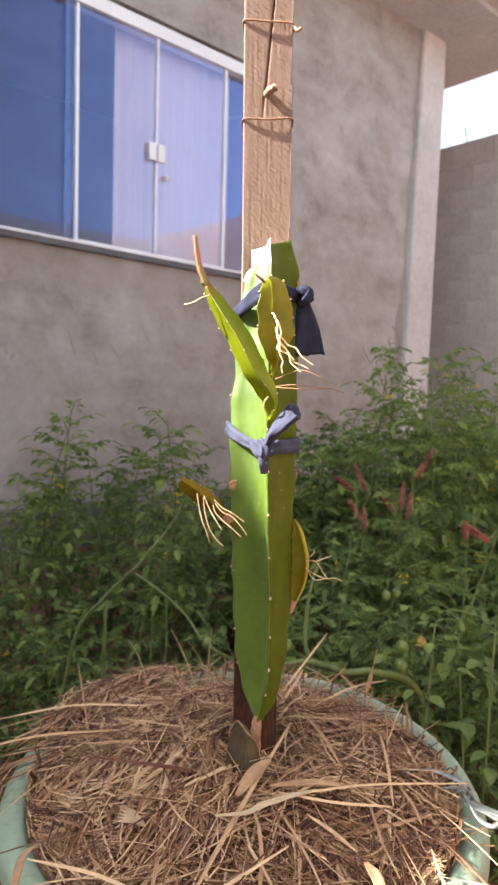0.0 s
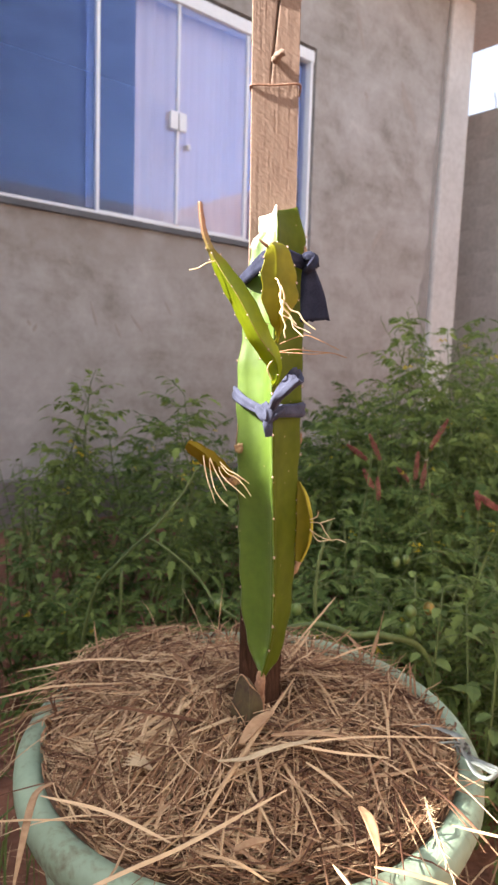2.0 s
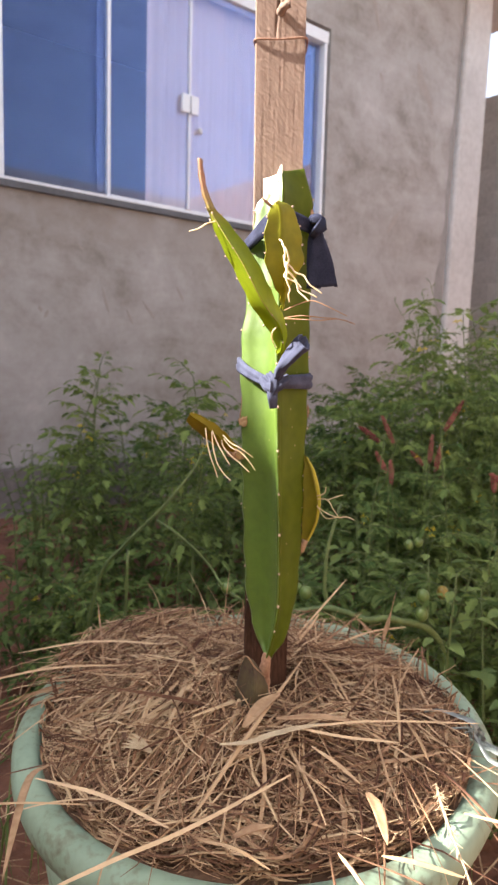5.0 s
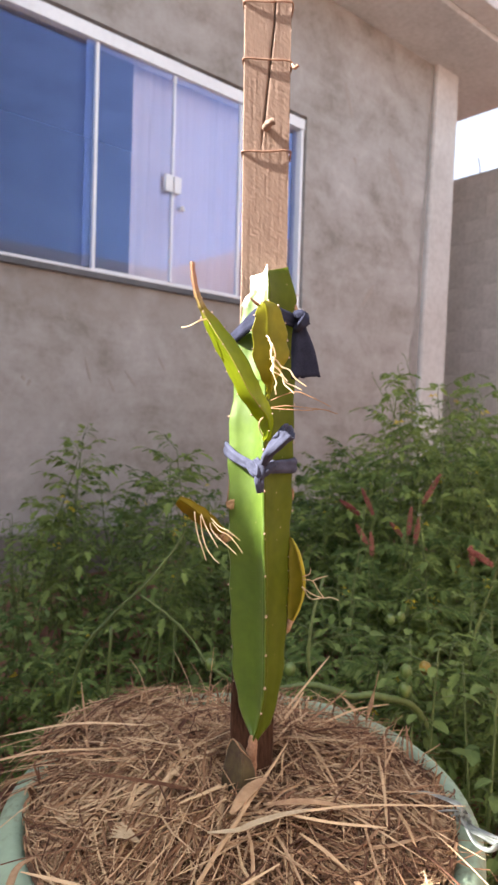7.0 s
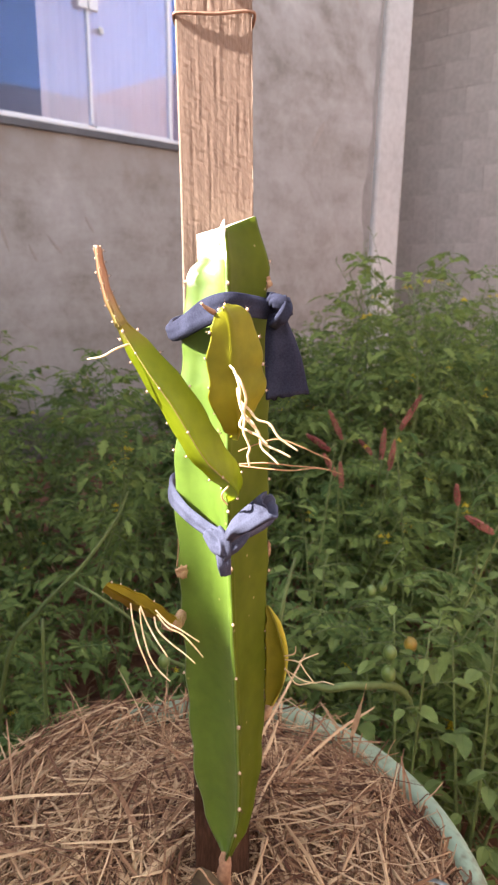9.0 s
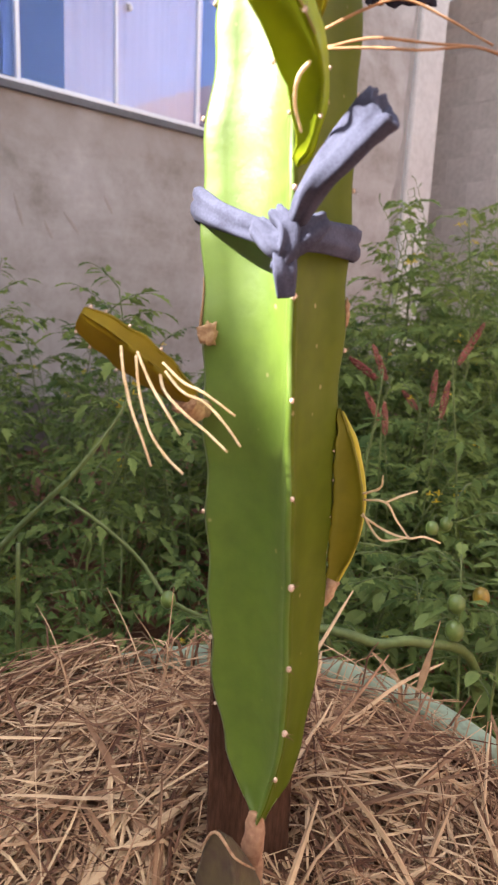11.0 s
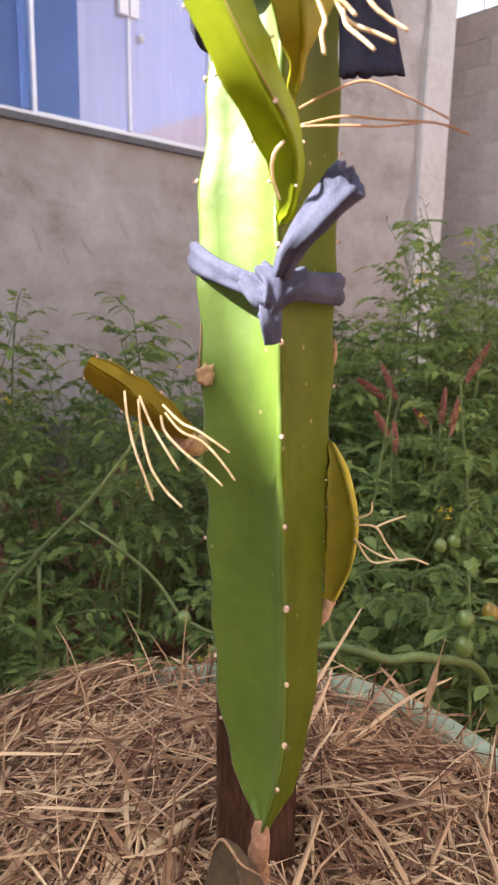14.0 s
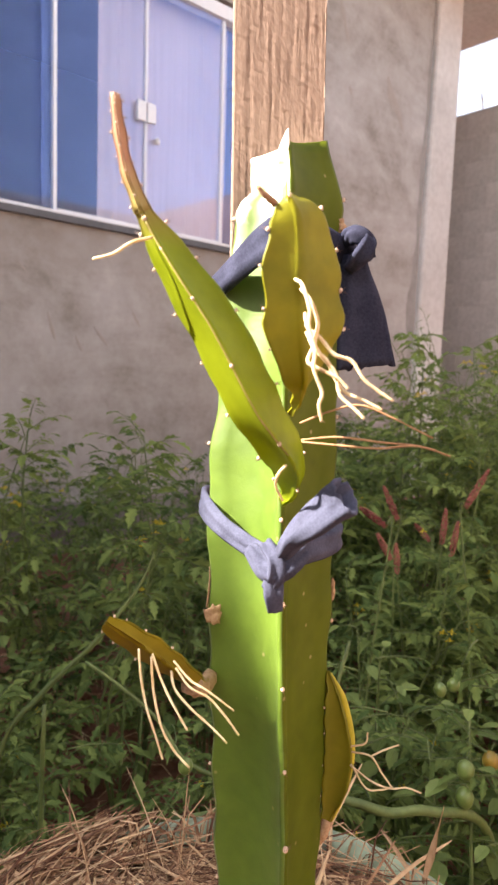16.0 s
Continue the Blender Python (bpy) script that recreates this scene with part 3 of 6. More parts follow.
# curtain behind the middle panes
bm = bmesh.new()
rows = []
for i in range(160):
    x = 1.955 + 0.775 * i / 159
    y = 3.215 + 0.006 * math.sin(i * 0.21 + 1.5 * math.sin(i * 0.05)) + 0.010 * noise.noise((i * 0.09, 0, 0))
    rows.append([bm.verts.new((x + 0.012 * noise.noise((i * 0.05, z, 3)), y + 0.006 * noise.noise((i * 0.2, z, 0)), z)) for z in np.linspace(1.30, 2.72, 8)])
for a, b in zip(rows, rows[1:]):
    for k in range(7):
        bm.faces.new((a[k], b[k], b[k + 1], a[k + 1]))
drape = new("curtain", mesh_of(bm, "curtain", CURTAIN))
drape.modifiers.new("thickness", "SOLIDIFY").thickness = 0.002
tagged(drape, "thin pale lavender curtain hanging behind the window glass", "curtain")
rod = thing("curtain_rod", pose(0, 0, 0), "slim curtain rod above the window inside", "curtain rod")
part("rod", tube(bmesh.new(), ((1.0, 3.215, 2.73), (2.1, 3.215, 2.73), (3.3, 3.215, 2.73)), 0.009, 8), GREY_METAL, rod)
for x in (1.05, 3.25):
    part("bracket", boxes(((x, 3.246, 2.71), (x + 0.02, 3.215, 2.75))), GREY_METAL, rod)

# ---- the pot and its straw ----
POT_C = Vector((-0.0115, 0.0880))
RIM = 0.332
IN_POT = pose(POT_C.x, POT_C.y, -0.001, 2.1, -0.3, 0) @ Matrix.Diagonal((0.982, 1.072, 1.0, 1.0))      # the basin is bent oval and leans a little
pot_pose = PLANT @ IN_POT


def lathe(profile, sides=96, wobble=0.002, seed=0.0):
    bm = bmesh.new()
    rings = []
    for k, (r, z) in enumerate(profile):
        ring = []
        for i in range(sides):
            a = 2 * math.pi * i / sides
            w = wobble * noise.noise((math.cos(a) * 1.6 + seed, math.sin(a) * 1.6, z * 3))
            ring.append(Vector(((r + w) * math.cos(a), (r + w) * math.sin(a), z + (w * 1.2 if z > 0.2 else 0))))
        rings.append(ring)
    return loft(bm, rings)


pot = thing("planter_pot", pot_pose, "round pale mint-green plastic basin used as a planter, scuffed", "planter")
part("basin", lathe([(0.185, 0.004), (0.196, 0.004), (0.203, 0.02), (0.222, 0.16), (0.240, 0.292), (0.236, 0.292), (0.228, 0.289), (0.205, 0.12), (0.19, 0.03)]), POT, pot)
part("rolled_rim", lathe([(0.2255, 0.290), (0.2270, 0.312), (0.2305, RIM - 0.006), (0.2360, RIM), (0.2470, RIM + 0.001), (0.2550, RIM - 0.003), (0.2595, RIM - 0.011),
                          (0.2600, RIM - 0.022), (0.2560, RIM - 0.034), (0.2490, RIM - 0.041), (0.2375, RIM - 0.0415), (0.2375, RIM - 0.036)]), POT, pot)


def mulch_height(x, y):
    """Top of the litter over the pot's centre."""
    r2 = (x * x + y * y) / 0.23 ** 2
    return 0.311 + 0.055 * max(0.0, 1 - r2) + 0.009 * min(1.0, r2) ** 3 - 0.070 * max(0.0, y) - 0.028 * min(0.0, y) - 0.006 * x + 0.011 * noise.noise((x * 14, y * 14, 2)) + 0.006 * noise.noise((x * 38, y * 38, 5))


bm = bmesh.new()
rings = []
for k in range(26):
    r = 0.006 + (0.233 - 0.006) * k / 25
    rings.append([Vector((r * math.cos(a), r * math.sin(a), mulch_height(r * math.cos(a), r * math.sin(a)))) for a in np.linspace(0, 2 * math.pi, 72, endpoint=False)])
loft(bm, rings, caps=False)
bm.faces.new([v for v in bm.verts][:72])
edge = [Vector((p.x * 0.99, p.y * 0.99, 0.28)) for p in rings[-1]]
vs = [bm.verts.new(p) for p in edge]
bm.verts.ensure_lookup_table()
last = [bm.verts[25 * 72 + i] for i in range(72)]
for i in range(72):
    bm.faces.new((last[i], last[(i + 1) % 72], vs[(i + 1) % 72], vs[i]))
bm.faces.new(vs)
mulch = new("straw_mulch", mesh_of(bm, "straw_mulch", MULCH))
mulch.matrix_basis = pot_pose
tagged(mulch, "thick mulch of dry brown straw and grass filling the planter", "straw", kind="stuff")


class Strips:
    """Many thin folded blades gathered into one mesh."""

    def __init__(self):
        self.v, self.f = [], []

    def blade(self, pts, width, fold=0.3, up=Vector((0, 0, 1)), taper=0.35):
        n, base = len(pts), len(self.v)
        for i, p in enumerate(pts):
            d = (pts[min(i + 1, n - 1)] - pts[max(i - 1, 0)]).normalized()
            s = d.cross(up)
            s = s.normalized() if s.length > 1e-4 else d.orthogonal().normalized()
            h = s.cross(d)
            w = width * 0.5 * (1 - (1 - taper) * abs(2 * i / (n - 1) - 1) ** 3)
            self.v += [p - s * w, p + h * w * fold * 2, p + s * w, p - h * w * 0.5]
        for i in range(n - 1):
            a, b = base + 4 * i, base + 4 * i + 4
            for k in range(4):
                self.f.append((a + k, a + (k + 1) % 4, b + (k + 1) % 4, b + k))
        self.f += [(base + 3, base + 2, base + 1, base), tuple(base + 4 * (n - 1) + k for k in range(4))]

    def ribbon(self, pts, width, roll, twist, cup=0.25):
        """A flat withered grass leaf that turns about its own length."""
        n, base = len(pts), len(self.v)
        for i, p in enumerate(pts):
            t = i / (n - 1)
            d = (pts[min(i + 1, n - 1)] - pts[max(i - 1, 0)]).normalized()
            s = d.cross(Vector((0, 0, 1)))
            s = s.normalized() if s.length > 1e-4 else d.orthogonal().normalized()
            s = Matrix.Rotation(roll + twist * t, 3, d) @ s
            h = s.cross(d)
            w = width * 0.5 * (0.25 + 0.75 * math.sin(math.pi * min(1.0, 0.12 + 0.86 * t)) ** 0.6)
            self.v += [p - s * w + h * w * cup, p - h * 0.0002, p + s * w + h * w * cup, p - h * 0.0006]
        for i in range(n - 1):
            a, b = base + 4 * i, base + 4 * i + 4
            for k in range(4):
                self.f.append((a + k, a + (k + 1) % 4, b + (k + 1) % 4, b + k))
        self.f += [(base + 3, base + 2, base + 1, base), tuple(base + 4 * (n - 1) + k for k in range(4))]

    def mesh(self, name, mat, smooth=False):
        me = bpy.data.meshes.new(name)
        me.from_pydata([tuple(p) for p in self.v], [], self.f)
        me.materials.append(mat)
        if smooth:
            me.polygons.foreach_set("use_smooth", [True] * len(me.polygons))
        return me


rnd = random.Random(7)
straws = Strips()
for k in range(6600):
    r, a = 0.224 * math.sqrt(rnd.random()), rnd.uniform(0, 2 * math.pi)
    x, y = r * math.cos(a), r * math.sin(a)
    if math.hypot(x - 0.0075, y + 0.031) < 0.043:
        continue
    turn = 0.3 + 2.6 * noise.noise((x * 9, y * 9, 4)) + rnd.gauss(0, 0.6) if rnd.random() < 0.6 else rnd.uniform(0, math.pi)
    if r > 0.18 and rnd.random() < 0.55:
        turn = a + math.pi / 2 + rnd.gauss(0, 0.6)
    size = min(0.24, rnd.lognormvariate(-2.42, 0.55))
    size = min(size, 0.11) if r > 0.17 else size
    tilt = rnd.gauss(0, 0.20) * (0.4 if r > 0.16 else 1)
    wide = rnd.choice((0.0006, 0.0008, 0.0011, 0.0014, 0.0019, 0.0028)) * rnd.uniform(0.8, 1.25) * (1.9 if rnd.random() < 0.06 and r < 0.18 else 1)
    lift = 0.001 + 0.019 * rnd.random() ** 1.6
    d = Vector((math.cos(turn), math.sin(turn), 0))
    n = Vector((-d.y, d.x, 0))
    bend, curl, sway = rnd.gauss(0, 0.11), rnd.gauss(0, 0.08), rnd.gauss(0, 0.012)
    pts = []
    for i in range(7):
        s = (i / 6 - 0.5) * size
        q = Vector((x, y, 0)) + d * s + n * (bend * (s * s / size) + sway * size * math.sin(i * 1.3))
        q *= min(1.0, 0.228 / max(math.hypot(q.x, q.y), 1e-4))
        ground_z = mulch_height(q.x, q.y)
        q.z = max(mulch_height(x, y) * 0.35 + ground_z * 0.65 + lift + tilt * s + curl * (s * s / size), ground_z + 0.0012)
        if math.hypot(q.x - 0.0075, q.y + 0.031) < 0.036:
            q.z = min(q.z, ground_z + 0.004)
        pts.append(q)
    straws.blade(pts, wide, rnd.uniform(0.1, 0.5))
# straw spilling over the back of the rim
for k in range(620):
    a = rnd.uniform(2.0, 2.80) if rnd.random() < 0.90 else rnd.uniform(0.6, 2.0)
    r = rnd.uniform(0.205, 0.262) if a > 2.0 else rnd.uniform(0.205, 0.232)
    turn, size = a + math.pi / 2 + rnd.gauss(0, 0.35), rnd.uniform(0.03, 0.13)
    d, lift, tilt = Vector((math.cos(turn), math.sin(turn), 0)), 0.016 * rnd.random() ** 1.4, rnd.gauss(0, 0.06)
    pts = []
    for i in range(6):
        s = (i / 5 - 0.5) * size
        q = Vector((r * math.cos(a), r * math.sin(a), 0)) + d * s
        q *= min(1.0, 0.272 / math.hypot(q.x, q.y))
        q.z = (RIM + 0.003 if math.hypot(q.x, q.y) > 0.226 else RIM - 0.004) + lift + tilt * s
        pts.append(q)
    straws.blade(pts, rnd.choice((0.0008, 0.0010, 0.0014, 0.0020, 0.0028)), rnd.uniform(0.1, 0.5))
# long flat blades lying over the rest in loose sheaves
for sheaf in range(96):
    r, a = 0.19 * math.sqrt(rnd.random()), rnd.uniform(0, 2 * math.pi)
    cx, cy = r * math.cos(a), r * math.sin(a)
    way = 0.5 + 2.4 * noise.noise((cx * 7, cy * 7, 9)) + rnd.gauss(0, 0.35)
    for k in range(rnd.choice((4, 6, 9))):
        turn, size = way + rnd.gauss(0, 0.16), rnd.uniform(0.08, 0.22)
        x, y = cx + rnd.gauss(0, 0.016), cy + rnd.gauss(0, 0.016)
        d, bend, lift = Vector((math.cos(turn), math.sin(turn), 0)), rnd.gauss(0, 0.05), rnd.uniform(0.006, 0.020)
        pts = []
        for i in range(8):
            s = (i / 7 - 0.5) * size
            q = Vector((x, y, 0)) + d * s + Vector((-d.y, d.x, 0)) * bend * (s * s / size * 4)
            q *= min(1.0, 0.222 / max(math.hypot(q.x, q.y), 1e-4))
            q.z = mulch_height(q.x, q.y) + lift * (1 - 0.5 * (2 * i / 7 - 1) ** 2)
            if math.hypot(q.x - 0.0075, q.y + 0.031) < 0.040:
                break
            pts.append(q)
        if len(pts) > 3:
            straws.blade(pts, rnd.uniform(0.0012, 0.0034), rnd.uniform(0.1, 0.4))
# withered flat leaves and crushed stems, tossed every way and arching off the heap
for k in range(1150):
    r, a = 0.222 * math.sqrt(rnd.random()), rnd.uniform(0, 2 * math.pi)
    x, y = r * math.cos(a), r * math.sin(a)
    turn = 1.1 + 3.0 * noise.noise((x * 6, y * 6, 12)) + rnd.gauss(0, 0.7)
    size = rnd.uniform(0.05, 0.17) if r < 0.16 else rnd.uniform(0.04, 0.11)
    d = Vector((math.cos(turn), math.sin(turn), 0))
    n = Vector((-d.y, d.x, 0))
    lift, arch, bend, tilt = 0.002 + 0.018 * rnd.random() ** 1.5, rnd.uniform(-0.03, 0.10), rnd.gauss(0, 0.12), rnd.gauss(0, 0.10)
    kink, pts = rnd.choice((0.0, 0.0, 0.5, -0.6)), []
    for i in range(8):
        s = (i / 7 - 0.5) * size
        q = Vector((x, y, 0)) + d * s + n * (bend * s * s / size * 2 + kink * max(0.0, s))
        far = math.hypot(q.x, q.y)
        if far > 0.232 and q.y < 0.05:
            q *= 0.232 / far
        over = far > 0.226
        q.z = max((RIM + 0.004 if over else mulch_height(q.x, q.y)) + lift + arch * size * (0.25 - (s / size) ** 2) * 2 + tilt * s, (RIM + 0.004) if over else mulch_height(q.x, q.y) + 0.002)
        if math.hypot(q.x - 0.0075, q.y + 0.031) < 0.046:
            break
        pts.append(q)
    if len(pts) > 4:
        straws.ribbon(pts, rnd.choice((0.0014, 0.0017, 0.0021, 0.0026, 0.0032, 0.0046)) * rnd.uniform(0.8, 1.2), rnd.gauss(0, 0.5), rnd.gauss(0, 0.9), rnd.uniform(0.0, 0.5))
# short broken bits filling the edge right up to the basin's wall
for k in range(1300):
    a, r = rnd.uniform(0, 2 * math.pi), rnd.uniform(0.190, 0.231)
    turn, size = rnd.uniform(0, math.pi) if rnd.random() < 0.4 else a + math.pi / 2 + rnd.gauss(0, 0.5), rnd.uniform(0.02, 0.08)
    d, lift, tilt = Vector((math.cos(turn), math.sin(turn), 0)), 0.012 * rnd.random(), rnd.gauss(0, 0.12)
    pts = []
    for i in range(5):
        q = Vector((r * math.cos(a), r * math.sin(a), 0)) + d * (i / 4 - 0.5) * size
        q *= min(1.0, 0.231 / max(math.hypot(q.x, q.y), 1e-4))
        q.z = mulch_height(q.x, q.y) + 0.003 + lift + tilt * (i / 4 - 0.5) * size
        pts.append(q)
    straws.blade(pts, rnd.choice((0.001, 0.0014, 0.002, 0.0028)), rnd.uniform(0.1, 0.5))
# the heap's edge, slumped over the rim on the shaded side, ends pointing out
for k in range(230):
    a = rnd.uniform(2.1, 2.95) if rnd.random() < 0.8 else rnd.uniform(1.0, 2.4)
    r0, size, away = rnd.uniform(0.17, 0.225), rnd.uniform(0.04, 0.12), rnd.choice((-1, 1)) * rnd.uniform(0.2, 1.4)
    d = Vector((math.cos(a + away), math.sin(a + away), 0))
    rise, fall = rnd.uniform(-0.05, 0.10), rnd.uniform(0.2, 1.8)
    pts = []
    for i in range(8):
        t = i / 7 * size
        q = Vector((r0 * math.cos(a), r0 * math.sin(a), 0)) + d * t
        far = math.hypot(q.x, q.y)
        low = mulch_height(q.x, q.y) if far < 0.226 else (RIM + 0.003 if far < 0.266 else RIM - 0.05)
        q.z = max(mulch_height(r0 * math.cos(a), r0 * math.sin(a)) + 0.008 + rise * t - fall * t * t, low + 0.002)
        pts.append(q)
    if rnd.random() < 0.5:
        straws.ribbon(pts, rnd.uniform(0.002, 0.0045), rnd.gauss(0, 0.6), rnd.gauss(0, 0.9), 0.3)
    else:
        straws.blade(pts, rnd.uniform(0.0009, 0.0022), 0.3)
loose = new("loose_straws", straws.mesh("loose_straws", STRAW))
loose.parent = mulch
tagged(loose, kind="stuff")

# straws that stick out over the rim
out = Strips()
for k in range(46):
    a = rnd.choice((rnd.gauss(2.7, 0.25), rnd.gauss(2.7, 0.25), rnd.gauss(-0.6, 0.35), rnd.gauss(-1.9, 0.6), rnd.gauss(-0.8, 0.3)))
    b = a + rnd.choice((-1, 1)) * rnd.uniform(0.2, 1.25)
    size, start = rnd.uniform(0.08, 0.20), rnd.uniform(0.15, 0.21)
    rise, fall = rnd.uniform(0.0, 0.03), rnd.uniform(0.0, 0.05)
    pts = []
    for i in range(8):
        t = i / 7
        x, y = start * math.cos(a) + size * t * math.cos(b), start * math.sin(a) + size * t * math.sin(b)
        rr = math.hypot(x, y)
        floor_z = mulch_height(x, y) + 0.006 if rr < 0.226 else (RIM + 0.004 if rr < 0.268 else 0.25)
        pts.append(Vector((x, y, max(mulch_height(start * math.cos(a), start * math.sin(a)) + 0.010 + rise * t - fall * t * t, floor_z))))
    out.blade(pts, rnd.uniform(0.0009, 0.0026), 0.3)
over = new("overhanging_straws", out.mesh("overhanging_straws", STRAW))
over.parent = mulch
tagged(over, kind="stuff")

# a few long stout straws on top, and fine upright ones at the back
big = Strips()


def stalk(width, *pts):
    """One long straw laid through points of the plant's frame."""
    path = smooth_path([IN_POT.inverted() @ Vector(q) for q in pts], 4)
    for q in path:
        if math.hypot(q.x, q.y) < 0.225:
            q.z = max(q.z, mulch_height(q.x, q.y) + 0.016)
    big.blade(path, width, 0.35)


lying = random.Random(77)
for k in range(90):                                      # broader pale straws lying loose over the finer ones
    a, r, turn, size = lying.uniform(0, 2 * math.pi), 0.20 * math.sqrt(lying.random()), lying.uniform(0, math.pi), lying.uniform(0.05, 0.13)
    mid, d, bow = Vector((r * math.cos(a), r * math.sin(a), 0)), Vector((math.cos(turn), math.sin(turn), 0)), lying.gauss(0, 0.06)
    pts = [mid + d * size * t + Vector((-d.y, d.x, 0)) * bow * size * (1 - 4 * t * t) for t in (-0.5, -0.25, 0.0, 0.25, 0.5)]
    if min(math.hypot(q.x - 0.0075, q.y + 0.031) for q in pts) > 0.05 and max(math.hypot(q.x, q.y) for q in pts) < 0.226:
        lift, tilt = 0.005 + 0.010 * lying.random(), lying.gauss(0, 0.005)
        for i, q in enumerate(pts):
            q.z = mulch_height(q.x, q.y) + max(lift + tilt * (i - 2) * 0.5, 0.003)
        big.blade(pts, lying.uniform(0.0018, 0.0034), 0.3)
stalk(0.0046, (0.034, 0.052, 0.398), (-0.029, -0.071, 0.379), (-0.074, -0.160, 0.362))
stalk(0.0048, (0.007, -0.121, 0.376), (-0.075, -0.173, 0.365), (-0.124, -0.204, 0.364), (-0.170, -0.232, 0.360))
stalk(0.0034, (-0.005, -0.068, 0.384), (0.086, -0.041, 0.380), (0.203, -0.018, 0.366))
stalk(0.0042, (0.006, -0.057, 0.385), (0.060, -0.065, 0.378), (0.114, -0.057, 0.368))
stalk(0.0034, (0.139, 0.076, 0.372), (0.128, 0.01, 0.374), (0.113, -0.062, 0.372))
stalk(0.0044, (-0.205, -0.108, 0.364), (-0.145, -0.134, 0.366), (-0.089, -0.171, 0.364))
stalk(0.0026, (-0.30, -0.158, 0.370), (-0.209, -0.147, 0.368), (-0.156, -0.140, 0.362))
stalk(0.0034, (0.050, 0.068, 0.400), (0.066, 0.03, 0.392), (0.077, -0.003, 0.378))
stalk(0.0034, (0.132, -0.020, 0.366), (0.136, -0.045, 0.364), (0.138, -0.070, 0.358))
stalk(0.0034, (-0.067, -0.184, 0.364), (-0.039, -0.196, 0.366), (-0.015, -0.207, 0.358))
stalk(0.0050, (0.066, -0.198, 0.362), (0.09, -0.205, 0.362), (0.122, -0.212, 0.356))
stalk(0.0040, (0.144, -0.147, 0.360), (0.177, -0.158, 0.358), (0.24, -0.175, 0.352))
stalk(0.0040, (0.035, -0.195, 0.362), (0.043, -0.211, 0.360), (0.056, -0.230, 0.350))
stalk(0.0044, (0.029, -0.081, 0.378), (0.048, -0.10, 0.374), (0.066, -0.117, 0.366))
stalk(0.0040, (-0.15, 0.10, 0.370), (-0.24, 0.08, 0.374), (-0.33, 0.06, 0.360))
stalk(0.0040, (-0.12, 0.16, 0.370), (-0.21, 0.165, 0.370), (-0.30, 0.17, 0.352))
stalk(0.0034, (0.04, 0.20, 0.360), (0.085, 0.265, 0.380), (0.13, 0.33, 0.400))
stalk(0.0040, (0.08, 0.17, 0.362), (0.145, 0.23, 0.360), (0.21, 0.29, 0.344))
rr = random.Random(63)
for k in range(34):
    r, a, turn, size = 0.17 * math.sqrt(rr.random()), rr.uniform(0, 6.28), rr.uniform(0, 6.28), rr.uniform(0.10, 0.24)
    cx, cy, dx, dy = POT_C.x + r * math.cos(a), POT_C.y + r * math.sin(a), math.cos(turn) * size / 2, math.sin(turn) * size / 2
    bow = rr.gauss(0, 0.012)
    if abs(dx * (cy - 0.02) - dy * (cx + 0.005)) < 0.05 * size / 2:
        continue
    stalk(rr.uniform(0.0018, 0.0038), (cx - dx, cy - dy, 0.345), (cx - dy / size * 2 * bow, cy + dx / size * 2 * bow, 0.350), (cx + dx, cy + dy, 0.345))
for x0, y0, x1, y1, z1 in ((-0.05, 0.25, -0.042, 0.29, 0.425), (-0.06, 0.25, -0.10, 0.30, 0.42), (-0.04, 0.24, -0.075, 0.26, 0.415), (-0.12, 0.23, -0.16, 0.30, 0.405)):
    stalk(0.0011, (x0, y0, 0.345), ((x0 + x1) / 2, (y0 + y1) / 2, 0.39), (x1, y1, z1))
stout = new("stout_straws", big.mesh("stout_straws", STOUT))
stout.parent = mulch
tagged(stout, kind="stuff")


def blade_leaf(name, pts, width, mat, label, category):
    """A dry broad leaf, cupped along its rib."""
    path = smooth_path(pts, 5)
    bm = bmesh.new()
    rows = []
    for i, p in enumerate(path):
        t = i / (len(path) - 1)
        d = (path[min(i + 1, len(path) - 1)] - path[max(i - 1, 0)]).normalized()
        s = d.cross(Vector((0, 0, 1))).normalized()
        w = width * 0.5 * (math.sin(math.pi * min(1, 0.06 + t * 0.94)) ** 0.7 + 0.04)
        rows.append([bm.verts.new(p + s * w * k + Vector((0, 0, 0.25 * w * k * k + 0.001 * noise.noise((i * 0.5, k * 2, 1))))) for k in (-1, -0.5, 0, 0.5, 1)])
    for a, b in zip(rows, rows[1:]):
        for k in range(4):
            bm.faces.new((a[k], a[k + 1], b[k + 1], b[k]))
    ob = new(name, mesh_of(bm, name, mat))
    ob.matrix_basis = PLANT
    ob.modifiers.new("thickness", "SOLIDIFY").thickness = 0.0006
    return tagged(ob, label, category)


blade_leaf("dry_leaf", [(-0.030, -0.050, 0.378), (-0.012, -0.030, 0.389), (0.006, -0.010, 0.392)], 0.014, DRY_LEAF, "curled brown dry leaf lying on the straw", "leaf")
blade_leaf("dry_leaf", [(0.00, -0.045, 0.384), (0.045, -0.042, 0.384), (0.085, -0.035, 0.374)], 0.010, DRY_LEAF, "long tan dry grass leaf lying on the straw", "leaf")
blade_leaf("dry_leaf", [(0.165, 0.24, 0.34), (0.175, 0.245, 0.37), (0.182, 0.243, 0.41)], 0.008, DRY_LEAF, "brown dry leaf standing behind the planter's rim", "leaf")
blade_leaf("dry_leaf", [(-0.052, -0.082, 0.380), (-0.026, -0.088, 0.385), (-0.005, -0.076, 0.386), (0.030, -0.058, 0.384), (0.059, -0.044, 0.379)], 0.007, PLUME, "long pale twisted grass leaf lying on the straw", "leaf")
